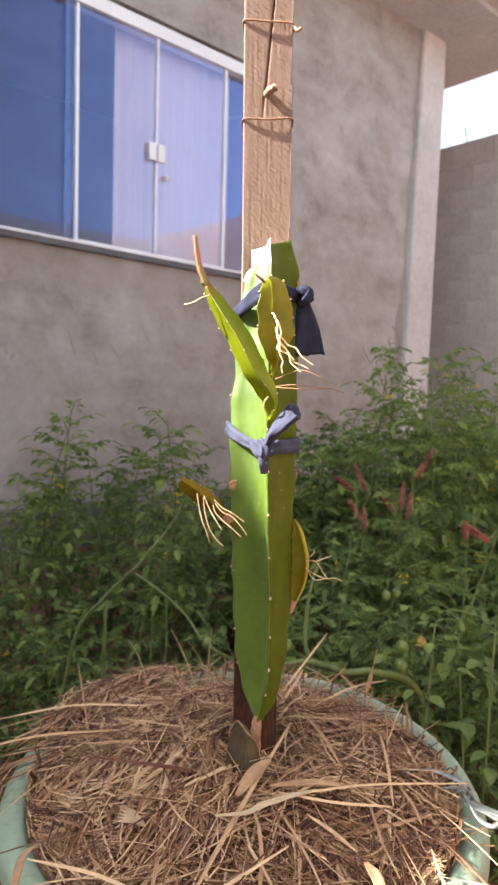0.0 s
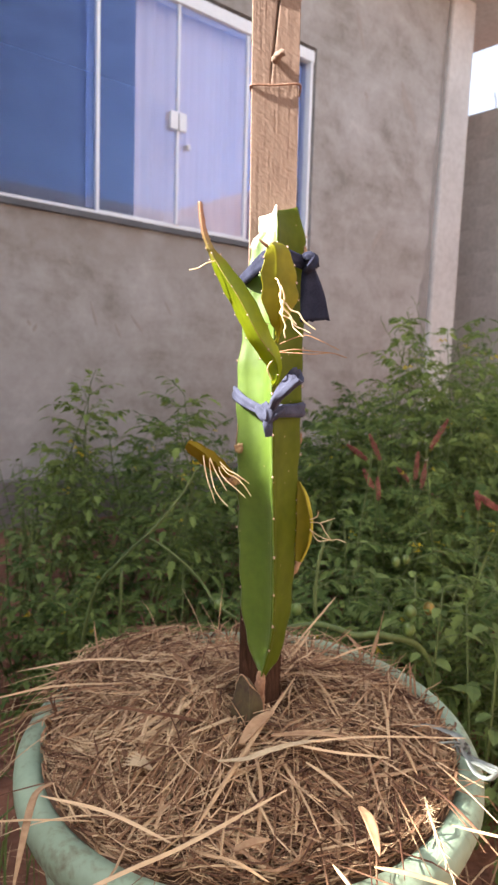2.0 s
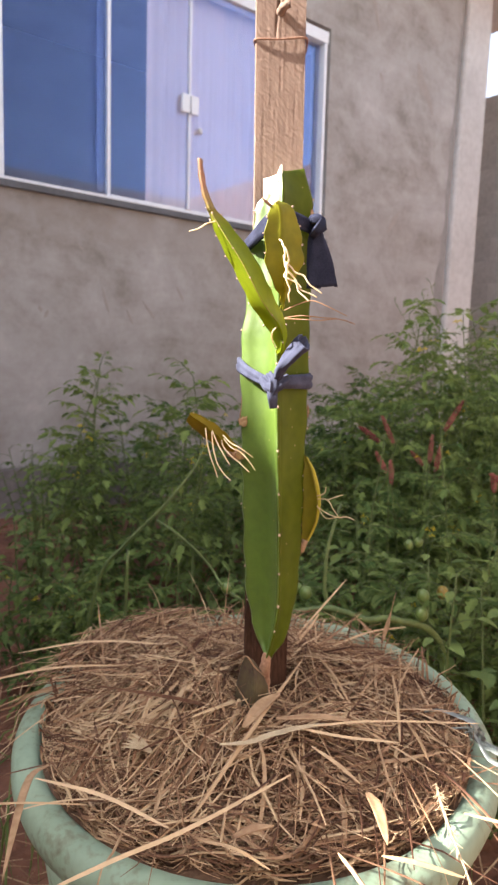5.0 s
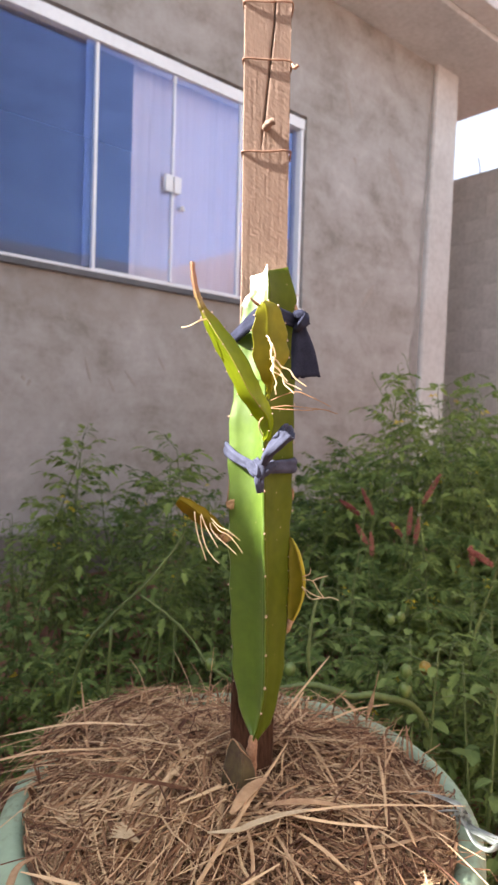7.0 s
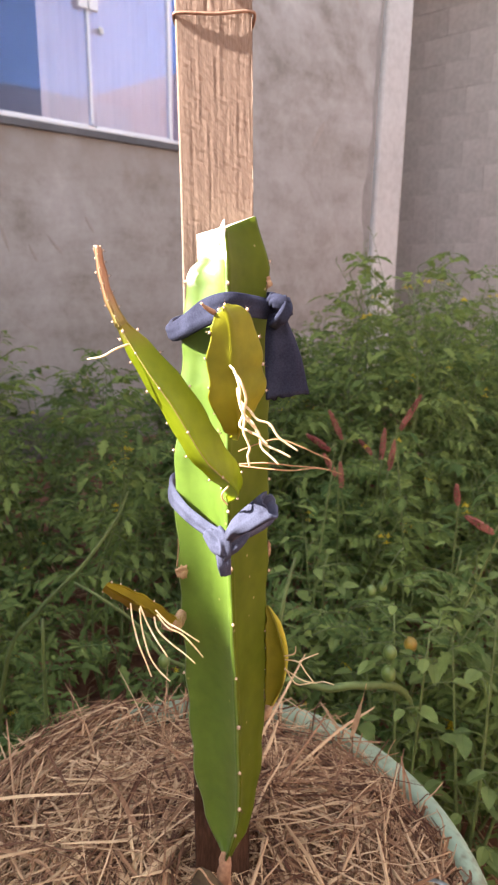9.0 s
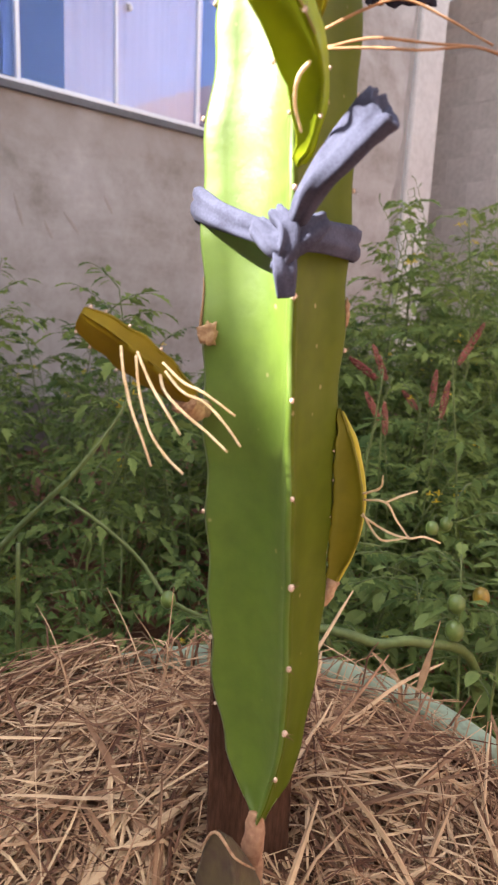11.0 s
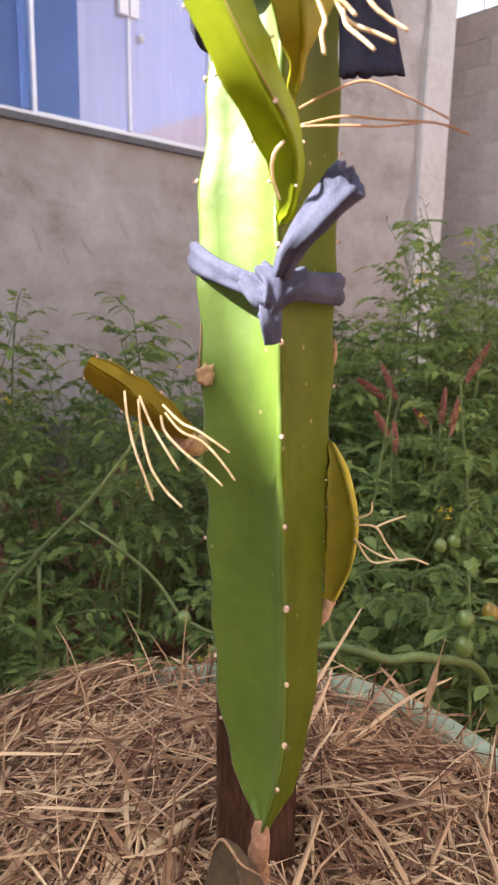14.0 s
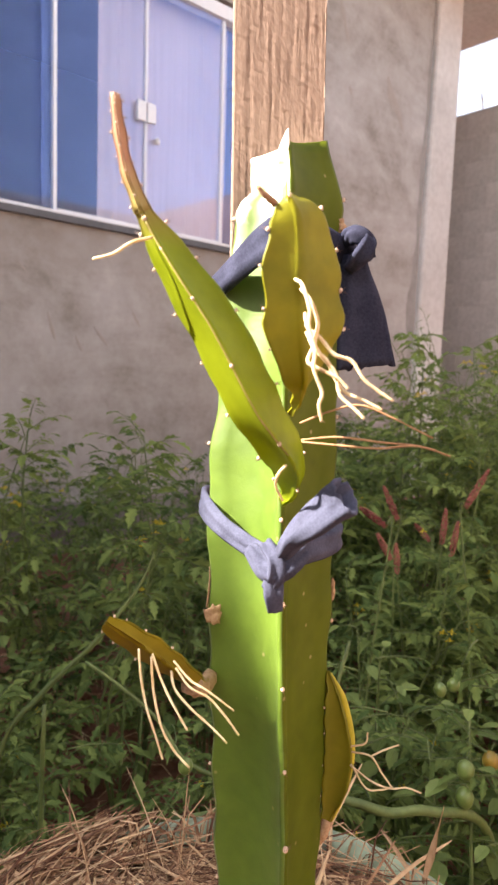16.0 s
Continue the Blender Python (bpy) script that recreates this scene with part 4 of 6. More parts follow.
blade_leaf("dry_leaf", [(0.069, -0.132, 0.368), (0.072, -0.158, 0.370), (0.074, -0.184, 0.360)], 0.009, DRY_LEAF, "broad tan dry leaf lying on the straw", "leaf")
blade_leaf("dry_leaf", [(-0.042, -0.184, 0.366), (-0.026, -0.180, 0.370), (-0.011, -0.175, 0.369)], 0.008, DRY_LEAF, "short torn tan leaf lying on the straw", "leaf")
blade_leaf("dry_leaf", [(-0.200, -0.085, 0.362), (-0.209, -0.11, 0.366), (-0.206, -0.157, 0.364), (-0.204, -0.20, 0.345)], 0.006, DRY_LEAF, "curled brown stalk hanging over the planter's rim", "leaf")
for k in range(5):
    a = 2.4 + 0.22 * k
    blade_leaf("plume_scrap", [(-0.112, -0.066, 0.362), (-0.112 + 0.014 * math.cos(a), -0.066 + 0.014 * math.sin(a), 0.368), (-0.112 + 0.028 * math.cos(a), -0.066 + 0.028 * math.sin(a), 0.370)],
               0.0035, PLUME, "pale feathery grass plume scrap on the straw", "grass plume")

# a bristly seed head lying over the sunny side of the rim
seed_head = thing("seed_head", PLANT, "bristly pale grass seed head lying over the planter's rim", "seed head")
rr = random.Random(31)
bm = bmesh.new()
path = smooth_path([(0.131, -0.114, 0.364), (0.124, -0.150, 0.370), (0.122, -0.180, 0.368), (0.127, -0.218, 0.350)], 10)
tube(bm, path[::3], (0.0008, 0.0012, 0.0010, 0.0005), 5, 2)
for k in range(70):
    i = rr.randrange(len(path) - 2)
    d = (path[i + 1] - path[i]).normalized() + Vector((rr.gauss(0, 0.35), rr.gauss(0, 0.35), rr.gauss(0, 0.35)))
    tube(bm, [path[i], path[i] + d.normalized() * 0.010], (0.0005, 0.0001), 4, 1)
part("spikelet", bm, PLUME, seed_head)

# twisted scrap of clear plastic on the rim
scrap = thing("plastic_scrap", PLANT, "twisted strip of clear plastic caught on the planter's rim", "plastic strip")
for k in range(5):
    rr = random.Random(40 + k)
    film = Strips()
    x, y, z = 0.165 + 0.010 * k, 0.020 - 0.014 * k, 0.352
    pts = []
    for i in range(9):
        t = i / 8
        pts.append((x + 0.070 * t + 0.010 * math.sin(5 * t + k) + rr.uniform(-0.004, 0.004), y - 0.030 * t + 0.012 * math.cos(6 * t + 2 * k) + rr.uniform(-0.004, 0.004), z + 0.014 * math.sin(4.5 * t + k) * t + rr.uniform(-0.002, 0.004) - 0.010 * t * t))
    film.ribbon(smooth_path(pts, 5), rr.uniform(0.004, 0.007), rr.uniform(-1, 1), rr.uniform(-4, 4), 0.5)
    strip = new("strip", film.mesh("strip", FOIL, True))
    strip.parent = scrap

# ---- the post with its wires ----
post = thing("wooden_post", PLANT, "weathered rough-sawn brown wooden post standing in the planter", "post")
bm = bmesh.new()
rings = []
for k in range(170):
    z = 0.02 + 1.50 * k / 169
    x0 = float(np.interp(z, (0.3, 0.9, 1.18, 1.5), (-0.0275, -0.0300, -0.0340, -0.036)))
    x1 = float(np.interp(z, (0.3, 0.9, 1.18, 1.5), (0.0185, 0.0188, 0.0160, 0.013)))
    y0, y1 = 0.0495, 0.0985
    ring = []
    corners = ((x0, y0), (x1, y0), (x1 - 0.001, y1), (x0 + 0.006, y1))
    for c in range(4):
        (ax, ay), (bx, by) = corners[c], corners[(c + 1) % 4]
        nx, ny = (by - ay), -(bx - ax)
        ln = math.hypot(nx, ny)
        count = 64 if c == 0 else 8
        for i in range(count):
            t = i / count
            g = 0.0002 * noise.noise((t * 19 + c * 9, z * 9, 0.3)) + 0.00025 * noise.noise((t * 55 + c * 9, z * 40, 4)) - (0.0015 if i == 0 else 0)
            crack = 0.64 - 0.25 * max(0.0, min(1.0, (1.16 - z) / 0.14))
            if c == 0 and z > 1.02 and abs(t - crack + 0.02 * noise.noise((z * 12, 3, 0))) < 0.016:
                g -= 0.0060 * min(1.0, (z - 1.02) / 0.05)
            ring.append(Vector((ax + (bx - ax) * t + nx / ln * g, ay + (by - ay) * t + ny / ln * g, z)))
    rings.append(ring)
part("shaft", loft(bm, rings[56:]), WOOD, post, smooth=True)
# the lowest part of the post is a darker brown
part("foot", loft(bmesh.new(), rings[:57]), FOOT_WOOD, post, "dark brown foot of the post")
bm = bmesh.new()
tube(bm, [(-0.0085, 0.049, 1.046), (-0.0075, 0.0445, 1.0475), (-0.0035, 0.040, 1.0495), (0.0, 0.0385, 1.050)], (0.0042, 0.0042, 0.0034, 0.0030), 9, 4, 0.4, 3)
part("peg", bm, WOOD, post, "short wooden peg in the post's face")
for z, dz, tail in ((1.117, 0.001, True), (1.0215, 0.004, False), (1.1755, 0.003, False)):
    bm = bmesh.new()
    x0 = float(np.interp(z, (0.9, 1.18), (-0.0308, -0.0348)))
    x1 = float(np.interp(z, (0.9, 1.18), (0.0198, 0.0170)))
    y0, y1 = 0.0478, 0.1005
    loop = [(x0 + 0.004, 0.075, z - 0.002), (x0, y0 + 0.004, z - 0.001), (x0 + 0.004, y0, z), ((x0 + x1) / 2, y0 - 0.0012, z + dz * 0.3 - 0.001), (x1 - 0.004, y0, z + dz - 0.001), (x1, y0 + 0.004, z + dz - 0.003),
            (x1, 0.075, z - 0.001), (x1 - 0.003, y1, z), (x0 + 0.008, y1, z - 0.001), (x0 + 0.004, 0.075, z - 0.002)]
    tube(bm, loop, 0.00105, 6, 5)
    if tail:
        tube(bm, [(x1 - 0.001, y0 + 0.002, z - 0.001), (x1 + 0.002, y0 - 0.002, z - 0.008), (x1 + 0.006, y0 - 0.004, z - 0.006)], (0.0014, 0.002, 0.0016), 6, 4)
    ring_ob = thing("wire_ring", PLANT, "rusty wire tied round the wooden post", "wire", "wires round the post")
    part("wire", bm, WIRE, ring_ob)

# ---- the cactus ----
cactus = thing("dragon_fruit_cactus", PLANT, "green three-ribbed climbing cactus tied to the wooden post", "cactus")


def ribbed(bm, stations, hollow=0.16, edge=0.0022):
    """Skin round stations of three rib tips each; faces between ribs sink a little."""
    rings = []
    depth = hollow if isinstance(hollow, tuple) else (hollow,) * 3
    for tips in stations:
        tips = [Vector(t) for t in tips]
        c = sum(tips, Vector()) / 3
        ring = []
        for k in range(3):
            a, b = tips[k], tips[(k + 1) % 3]
            ln = max((b - a).length, 1e-6)
            e = min(0.2, edge / ln)
            mid = (a + b) / 2
            ring.append(a + (c - a) * min(0.1, 0.0006 / max((c - a).length, 1e-5)))
            for t in (e, 0.16, 0.26, 0.38, 0.5, 0.62, 0.74, 0.84, 1 - e):
                sink = depth[k] * math.sin(math.pi * t) if e < t < 1 - e else -0.01
                ring.append(a.lerp(b, t) + (c - mid) * sink)
        rings.append(ring)
    return loft(bm, rings)


def areoles(parent, places, size=0.0017, spines=True, out=(0, -1, 0), seed=1):
    """Felted buds along a rib, each with tiny dark spines."""
    rr = random.Random(seed)
    for p in places:
        bm = bmesh.new()
        s = size * rr.uniform(0.55, 0.85)
        ellipsoid(bm, (0, 0, 0), (s, s * 0.8, s * 1.2), u=8, v=6)
        ob = part("areole", bm, AREOLE, parent, m=Matrix.Translation(p))
        if spines:
            bm = bmesh.new()
            c = bm.verts.new((0, 0, 0))
            for k in range(4):
                d = (Vector(out).normalized() + Vector((rr.uniform(-1, 1), rr.uniform(-0.7, 0.7), rr.uniform(-1, 1))) * 1.1).normalized()
                o = d.orthogonal().normalized() * s * 0.16
                e = d.cross(o)
                a1, a2, a3 = (bm.verts.new(d * s * 0.6 + q) for q in (o, e, -o - e))
                tip = bm.verts.new(d * s * rr.uniform(2.6, 4.6))
                for f in ((c, a1, a2), (c, a2, a3), (c, a3, a1), (a1, tip, a2), (a2, tip, a3), (a3, tip, a1)):
                    bm.faces.new(f)
            part("spine_tuft", bm, SPINE, parent, m=Matrix.Translation(p))


ZS = (0.4125, 0.417, 0.427, 0.447, 0.47, 0.49, 0.55, 0.63, 0.72, 0.79, 0.84, 0.87, 0.893)
LX = (-0.005, -0.008, -0.0134, -0.0216, -0.0268, -0.0294, -0.0330, -0.0370, -0.0395, -0.0341, -0.0309, -0.0285, -0.0262)
RX = (0.000, 0.003, 0.0132, 0.0197, 0.0245, 0.0273, 0.0293, 0.0300, 0.0307, 0.0296, 0.0288, 0.0278, 0.0212)
CX = (-0.006, -0.0065, -0.0040, 0.0000, 0.0025, 0.0031, 0.0015, -0.0022, -0.0058, -0.0050, -0.0045, -0.0045, -0.0050)
CY = (0.016, 0.014, 0.011, 0.006, 0.003, 0.001, 0.0, 0.0, 0.0, 0.001, 0.003, 0.010, 0.019)
TOP_Z, TOP_X = (0.84, 0.857, 0.864, 0.869, 0.873, 0.880, 0.893), (-0.0309, -0.0296, -0.0282, -0.0252, -0.0200, -0.0208, -0.0222)      # the torn corner of the cut
BY = (0.022, 0.024, 0.030, 0.036, 0.040, 0.042, 0.043, 0.044, 0.044, 0.044, 0.044, 0.044, 0.044)
PITCH = 0.0413


def rib(z):
    """Left, front and right rib of the stem at a height."""
    at = lambda row: float(np.interp(z, ZS, row))
    wave = 0.0010 * math.cos(2 * math.pi * (z - 0.588) / PITCH) * min(1, (z - 0.405) / 0.05)
    wave2 = 0.0009 * math.cos(2 * math.pi * (z - 0.655) / (PITCH * 1.05)) * min(1, (z - 0.405) / 0.05)
    drift = 0.0008 * noise.noise((z * 25, 0, 0))
    top = max(0.0, (z - 0.872) / 0.021)
    left = at(LX) if z < 0.84 else float(np.interp(z, TOP_Z, TOP_X))
    return (Vector((left - wave2 + drift, at(BY) - 0.003, z - 0.003 * top)), Vector((at(CX) + drift * 0.6, at(CY) - wave, z)), Vector((at(RX) + wave2 * (0.8 if z < 0.8 else 1.7) + drift, at(BY) + 0.001, z + 0.010 * top)))


bm = bmesh.new()
ribbed(bm, [rib(z) for z in np.linspace(0.4125, 0.893, 100)], (0.56, 0.30, 0.30), 0.0030)
stem = part("stem", bm, CACTUS, cactus, "thick green stem, cut flat at its top")
part("rib_seam", tube(bmesh.new(), [rib(z)[0] + Vector((0.0002, -0.0006, 0)) for z in (0.657, 0.662, 0.668, 0.674, 0.679)], (0.0008, 0.0005, 0.0004, 0.0003), 5, 3), SCAR, stem, "thin brown torn seam along the rib")
stem.data.materials.append(CACTUS_SHADE_OLIVE)
for face in stem.data.polygons:                          # the flank turned from the sun has its olive shade painted in
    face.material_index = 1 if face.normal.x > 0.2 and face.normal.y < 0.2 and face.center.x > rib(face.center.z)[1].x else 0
areoles(stem, [rib(z)[1] + Vector((0, -0.0004, 0)) for z in (0.448, 0.475, 0.509, 0.548, 0.588, 0.630, 0.672, 0.713, 0.86)], 0.0018, seed=3)
areoles(stem, [rib(z)[0] for z in (0.47, 0.505, 0.57, 0.745, 0.79, 0.86)], 0.0014, out=(-1, 0, 0), seed=4)
areoles(stem, [rib(z)[2] for z in (0.56, 0.60, 0.648, 0.72, 0.76, 0.80, 0.873)], 0.0015, out=(1, 0, 0), seed=5)
# sliver left standing on the cut, and corky scars
bm = bmesh.new()
ribbed(bm, [[rib(0.889)[1] + Vector((x * s, y * s + 0.0006, dz)) for x, y in ((-0.0042, 0.0052), (0, -0.0006), (0.0016, 0.003))] for s, dz in ((1, -0.006), (1.0, 0.002), (0.7, 0.005), (0.3, 0.0085), (0.08, 0.0095))], 0.05, 0.0008)
part("sliver", bm, CACTUS, cactus, "thin sliver standing on the cut top")
for p, s in ((rib(0.655)[0] + Vector((0.004, -0.0035, -0.001)), (0.0048, 0.0013, 0.0050)), (rib(0.86)[2] + Vector((-0.001, -0.001, 0.0)), (0.0025, 0.002, 0.004)), (rib(0.665)[2], (0.0014, 0.0012, 0.006))):
    bm = bmesh.new()
    ellipsoid(bm, (0, 0, 0), s, u=22, v=16)
    for v in bm.verts:
        v.co *= 1 + 0.6 * noise.noise(v.co * 380) + 0.35 * noise.noise(v.co * 1100)
    part("scar", bm, SCAR, stem, "tan corky scar", m=Matrix.Translation(p))
bm = bmesh.new()
tube(bm, [(-0.0060, 0.0200, 0.420), (-0.0068, 0.0175, 0.409), (-0.0078, 0.017, 0.395), (-0.006, 0.020, 0.36), (-0.005, 0.022, 0.30)], (0.0035, 0.0056, 0.0058, 0.0062, 0.007), 10, 5, 0.35, 2)
part("woody_base", bm, WOODY, cactus, "brown corky base below the green stem")
bm = bmesh.new()
ribbed(bm, [[Vector((-0.040, 0.012, 0.3520)), Vector((-0.020, -0.018, 0.3520)), Vector((0.000, 0.008, 0.3520))], [Vector((-0.0365, 0.012, 0.3920)), Vector((-0.019, -0.014, 0.3920)), Vector((-0.004, 0.006, 0.3920))],
            [Vector((-0.033, 0.010, 0.4100)), Vector((-0.019, -0.009, 0.4080)), Vector((-0.008, 0.006, 0.4010))], [Vector((-0.029, 0.008, 0.4205)), Vector((-0.021, -0.003, 0.4180)), Vector((-0.012, 0.006, 0.4080))],
            [Vector((-0.026, 0.006, 0.4230)), Vector((-0.023, 0.002, 0.4220)), Vector((-0.019, 0.006, 0.4180))]], 0.1)
part("old_stump", bm, STUB, cactus, "dark dried stump of an old stem")
bm = bmesh.new()
tube(bm, [(-0.034, 0.009, 0.4105), (-0.0275, 0.004, 0.4235), (-0.019, -0.004, 0.416), (-0.008, 0.002, 0.403)], (0.0005, 0.0008, 0.0007, 0.0005), 6, 5, 0.3)
part("stump_edge", bm, SCAR, cactus, "pale dry edge of the stump")


def branch(name, rows, mat, label, edge=0.0014, hollow=0.22, wave=0.0006, pitch=0.014, per=5, back=0.35, shift=0.0, twist=0.0):
    """A winged branch: rows of centre, half width to either side, ridge height; the ridge faces out along -y."""
    cs = smooth_path([r[0] for r in rows], per)
    wl, wr, hh = (lerp_list([r[i] for r in rows], len(cs)) for i in (1, 2, 3))
    st, marks, run = [], [[], [], []], 0.0
    for i, c in enumerate(cs):
        d = (cs[min(i + 1, len(cs) - 1)] - cs[max(i - 1, 0)]).normalized()
        run += (c - cs[i - 1]).length if i else 0
        v = Vector((0, -1, 0))
        v = (v - d * v.dot(d)).normalized()
        u = d.cross(v).normalized()
        w = wave * math.cos(2 * math.pi * run / pitch)
        st.append((c - u * (wl[i] + w) - v * (hh[i] * back - twist * wl[i]), c + u * shift * wr[i] + v * (hh[i] + w * 0.5), c + u * (wr[i] + w) - v * (hh[i] * back + twist * wr[i])))
    bm = bmesh.new()
    ribbed(bm, st, hollow, edge)
    ob = part(name, bm, mat, cactus, label)
    return ob, st


# the upright arm
ARM = [((-0.0045, -0.002, 0.722), 0.003, 0.003, 0.003), ((-0.003, -0.012, 0.729), 0.0055, 0.0050, 0.005), ((-0.0087, -0.035, 0.746), 0.0095, 0.0095, 0.011), ((-0.0265, -0.052, 0.7680), 0.0088, 0.0140, 0.014),
       ((-0.0405, -0.054, 0.7935), 0.0085, 0.0138, 0.014), ((-0.0550, -0.054, 0.8152), 0.0066, 0.0118, 0.011), ((-0.0648, -0.054, 0.8310), 0.0040, 0.0080, 0.005), ((-0.0697, -0.055, 0.8406), 0.0028, 0.0045, 0.0035)]
arm, st = branch("arm", ARM, ARM_SKIN, "long bright green three-winged side branch", pitch=0.024, wave=0.0004)
part("ridge_line", tube(bmesh.new(), [st[i][1] + Vector((0, -0.0001, 0)) for i in range(12, len(st), 3)], 0.00035, 5, 2), PAD_TIP, arm, "thin tan corky ridge line")
n = len(st) - 1
areoles(arm, [st[i][0] for i in (7, 11, 15, 19, 23, 27, 31)], 0.0010, out=(-1, -0.3, 0), seed=11)
areoles(arm, [st[i][1] for i in (8, 13, 18, 23, 28, 33)], 0.0010, out=(0, -1, 0), seed=12)
areoles(arm, [st[i][2] for i in (9, 15, 21, 26, 31)], 0.0010, out=(1, -0.3, 0), seed=13)
tip, st = branch("arm_tip", [((-0.0692, -0.055, 0.8395), 0.0029, 0.0046, 0.0036), ((-0.0747, -0.057, 0.8533), 0.0024, 0.0036, 0.0030), ((-0.0776, -0.0585, 0.867), 0.0023, 0.0032, 0.0026), ((-0.0788, -0.059, 0.8775), 0.0020, 0.0026, 0.0022), ((-0.0791, -0.059, 0.8803), 0.0006, 0.0006, 0.0006)],
                 PAD_TIP, "slender orange-brown growing tip", wave=0.0003)
for k in range(3):
    areoles(tip, [st[i][k] for i in range(1 + k, 20, 3)], 0.00062, out=((-1, -0.2, 0), (0, -1, 0), (1, -0.2, 0))[k], seed=20 + k)

# the broad pad in front of the tie
PADROWS = [((-0.0020, -0.003, 0.764), 0.002, 0.002, 0.002), ((-0.0030, -0.028, 0.771), 0.0035, 0.0035, 0.003), ((-0.0040, -0.044, 0.7795), 0.0085, 0.0085, 0.003), ((-0.0055, -0.049, 0.790), 0.0138, 0.0162, 0.003),
           ((-0.0065, -0.051, 0.8027), 0.0168, 0.0195, 0.003), ((-0.0080, -0.052, 0.816), 0.0158, 0.0188, 0.003), ((-0.0085, -0.052, 0.8303), 0.0148, 0.0172, 0.003), ((-0.0100, -0.052, 0.841), 0.0115, 0.0125, 0.003), ((-0.0130, -0.052, 0.8475), 0.0070, 0.0050, 0.003), ((-0.0140, -0.052, 0.8490), 0.0030, 0.0020, 0.002)]
pad, st = branch("broad_pad", PADROWS, PAD, "broad olive-green young pad", pitch=0.022, wave=0.0009, back=0.8, hollow=0.1, twist=0.5)
areoles(pad, [st[i][0] for i in (16, 22, 27, 33)], 0.0010, out=(-1, -0.3, 0), seed=31)
areoles(pad, [st[i][2] for i in (18, 24, 30, 36)], 0.0012, out=(1, -0.3, 0), seed=32)
areoles(pad, [st[-1][0], st[-1][2], st[-3][1]], 0.0011, out=(0, 0, 1), seed=33)
bm = bmesh.new()
tube(bm, [(-0.0185, -0.052, 0.8455), (-0.0225, -0.054, 0.848), (-0.0262, -0.055, 0.8512)], (0.0014, 0.0012, 0.0007), 6, 4, 0.3)
part("withered_tip", bm, WOODY, pad, "withered brown tip")

# the hanging pad on one side and the pressed pad on the other
lpad, st = branch("side_pad", [((-0.0368, 0.036, 0.621), 0.0030, 0.0030, 0.002), ((-0.0410, 0.022, 0.6225), 0.0045, 0.0045, 0.003), ((-0.0475, 0.012, 0.6305), 0.0072, 0.0068, 0.004), ((-0.0570, 0.008, 0.6395), 0.0095, 0.0085, 0.004), ((-0.0670, 0.007, 0.6475), 0.0105, 0.0090, 0.004),
                               ((-0.0765, 0.006, 0.6545), 0.0095, 0.0075, 0.004), ((-0.0835, 0.006, 0.6590), 0.0088, 0.0064, 0.003), ((-0.0866, 0.006, 0.6612), 0.0070, 0.0048, 0.002), ((-0.0876, 0.006, 0.6618), 0.0050, 0.0034, 0.001)], BRONZE_PAD, "small bronzed yellow pad with hanging roots", wave=0.0004, back=0.5, hollow=0.02, twist=-0.6)
part("pad_base", tube(bmesh.new(), [(-0.0360, 0.037, 0.6205), (-0.0405, 0.0215, 0.6215), (-0.0455, 0.0125, 0.6275)], (0.0040, 0.0046, 0.0058), 9, 4, 0.4), SCAR, lpad, "pinkish corky joint")
areoles(lpad, [st[i][2] for i in (17, 23, 28, 34)], 0.0009, out=(0, 0, 1), seed=41)
areoles(lpad, [st[i][0] for i in (20, 27, 33)], 0.0009, out=(0, 0, -1), seed=42)
rpad, st = branch("pressed_pad", [((0.0290, 0.046, 0.522), 0.0030, 0.0030, 0.001), ((0.0325, 0.045, 0.536), 0.0045, 0.0050, 0.0015), ((0.0360, 0.043, 0.554), 0.0090, 0.0080, 0.006), ((0.0372, 0.042, 0.5745), 0.0095, 0.0084, 0.006), ((0.0345, 0.042, 0.594), 0.0075, 0.0068, 0.005),
                                   ((0.0315, 0.042, 0.610), 0.0040, 0.0042, 0.0015), ((0.0290, 0.042, 0.6205), 0.0010, 0.0010, 0.001)], OLIVE_PAD, "curved olive pad with a yellow rim, pressed against the stem", back=0.6, wave=0.0005, pitch=0.012, hollow=0.3, shift=0.72, twist=0.5)
part("rib_edge", tube(bmesh.new(), [st[i][2] + Vector((-0.0006, -0.0012, 0)) for i in range(2, 30, 3)], (0.0012, 0.0024, 0.0027, 0.0023, 0.0008), 7, 3), PAD_EDGE, rpad, "rib edge with its sunlit yellow painted in")
areoles(rpad, [st[i][2] for i in (7, 11, 15, 19, 23, 26)], 0.0009, out=(1, 0, 0), seed=51)
areoles(rpad, [st[i][0] for i in (8, 13, 18, 22)], 0.0008, out=(-0.4, -1, 0), seed=52)
bm = bmesh.new()
tube(bm, [(0.0255, 0.047, 0.5165), (0.029, 0.0455, 0.524), (0.0325, 0.044, 0.532)], (0.0035, 0.0040, 0.0034), 8, 4, 0.4)
part("pad_base", bm, SCAR, rpad, "pinkish corky joint")


def roots(parent, rows, mat=ROOT, r0=0.00105, label="pale air root"):
    for k, pts in enumerate(rows):
        bm = bmesh.new()
        tube(bm, pts, (r0 * 0.9, r0, r0 * 0.9, r0 * 0.75), 7, 7, 0.25, k)
        part("air_root", bm, mat, parent, label if mat is ROOT else "thin brown air root")


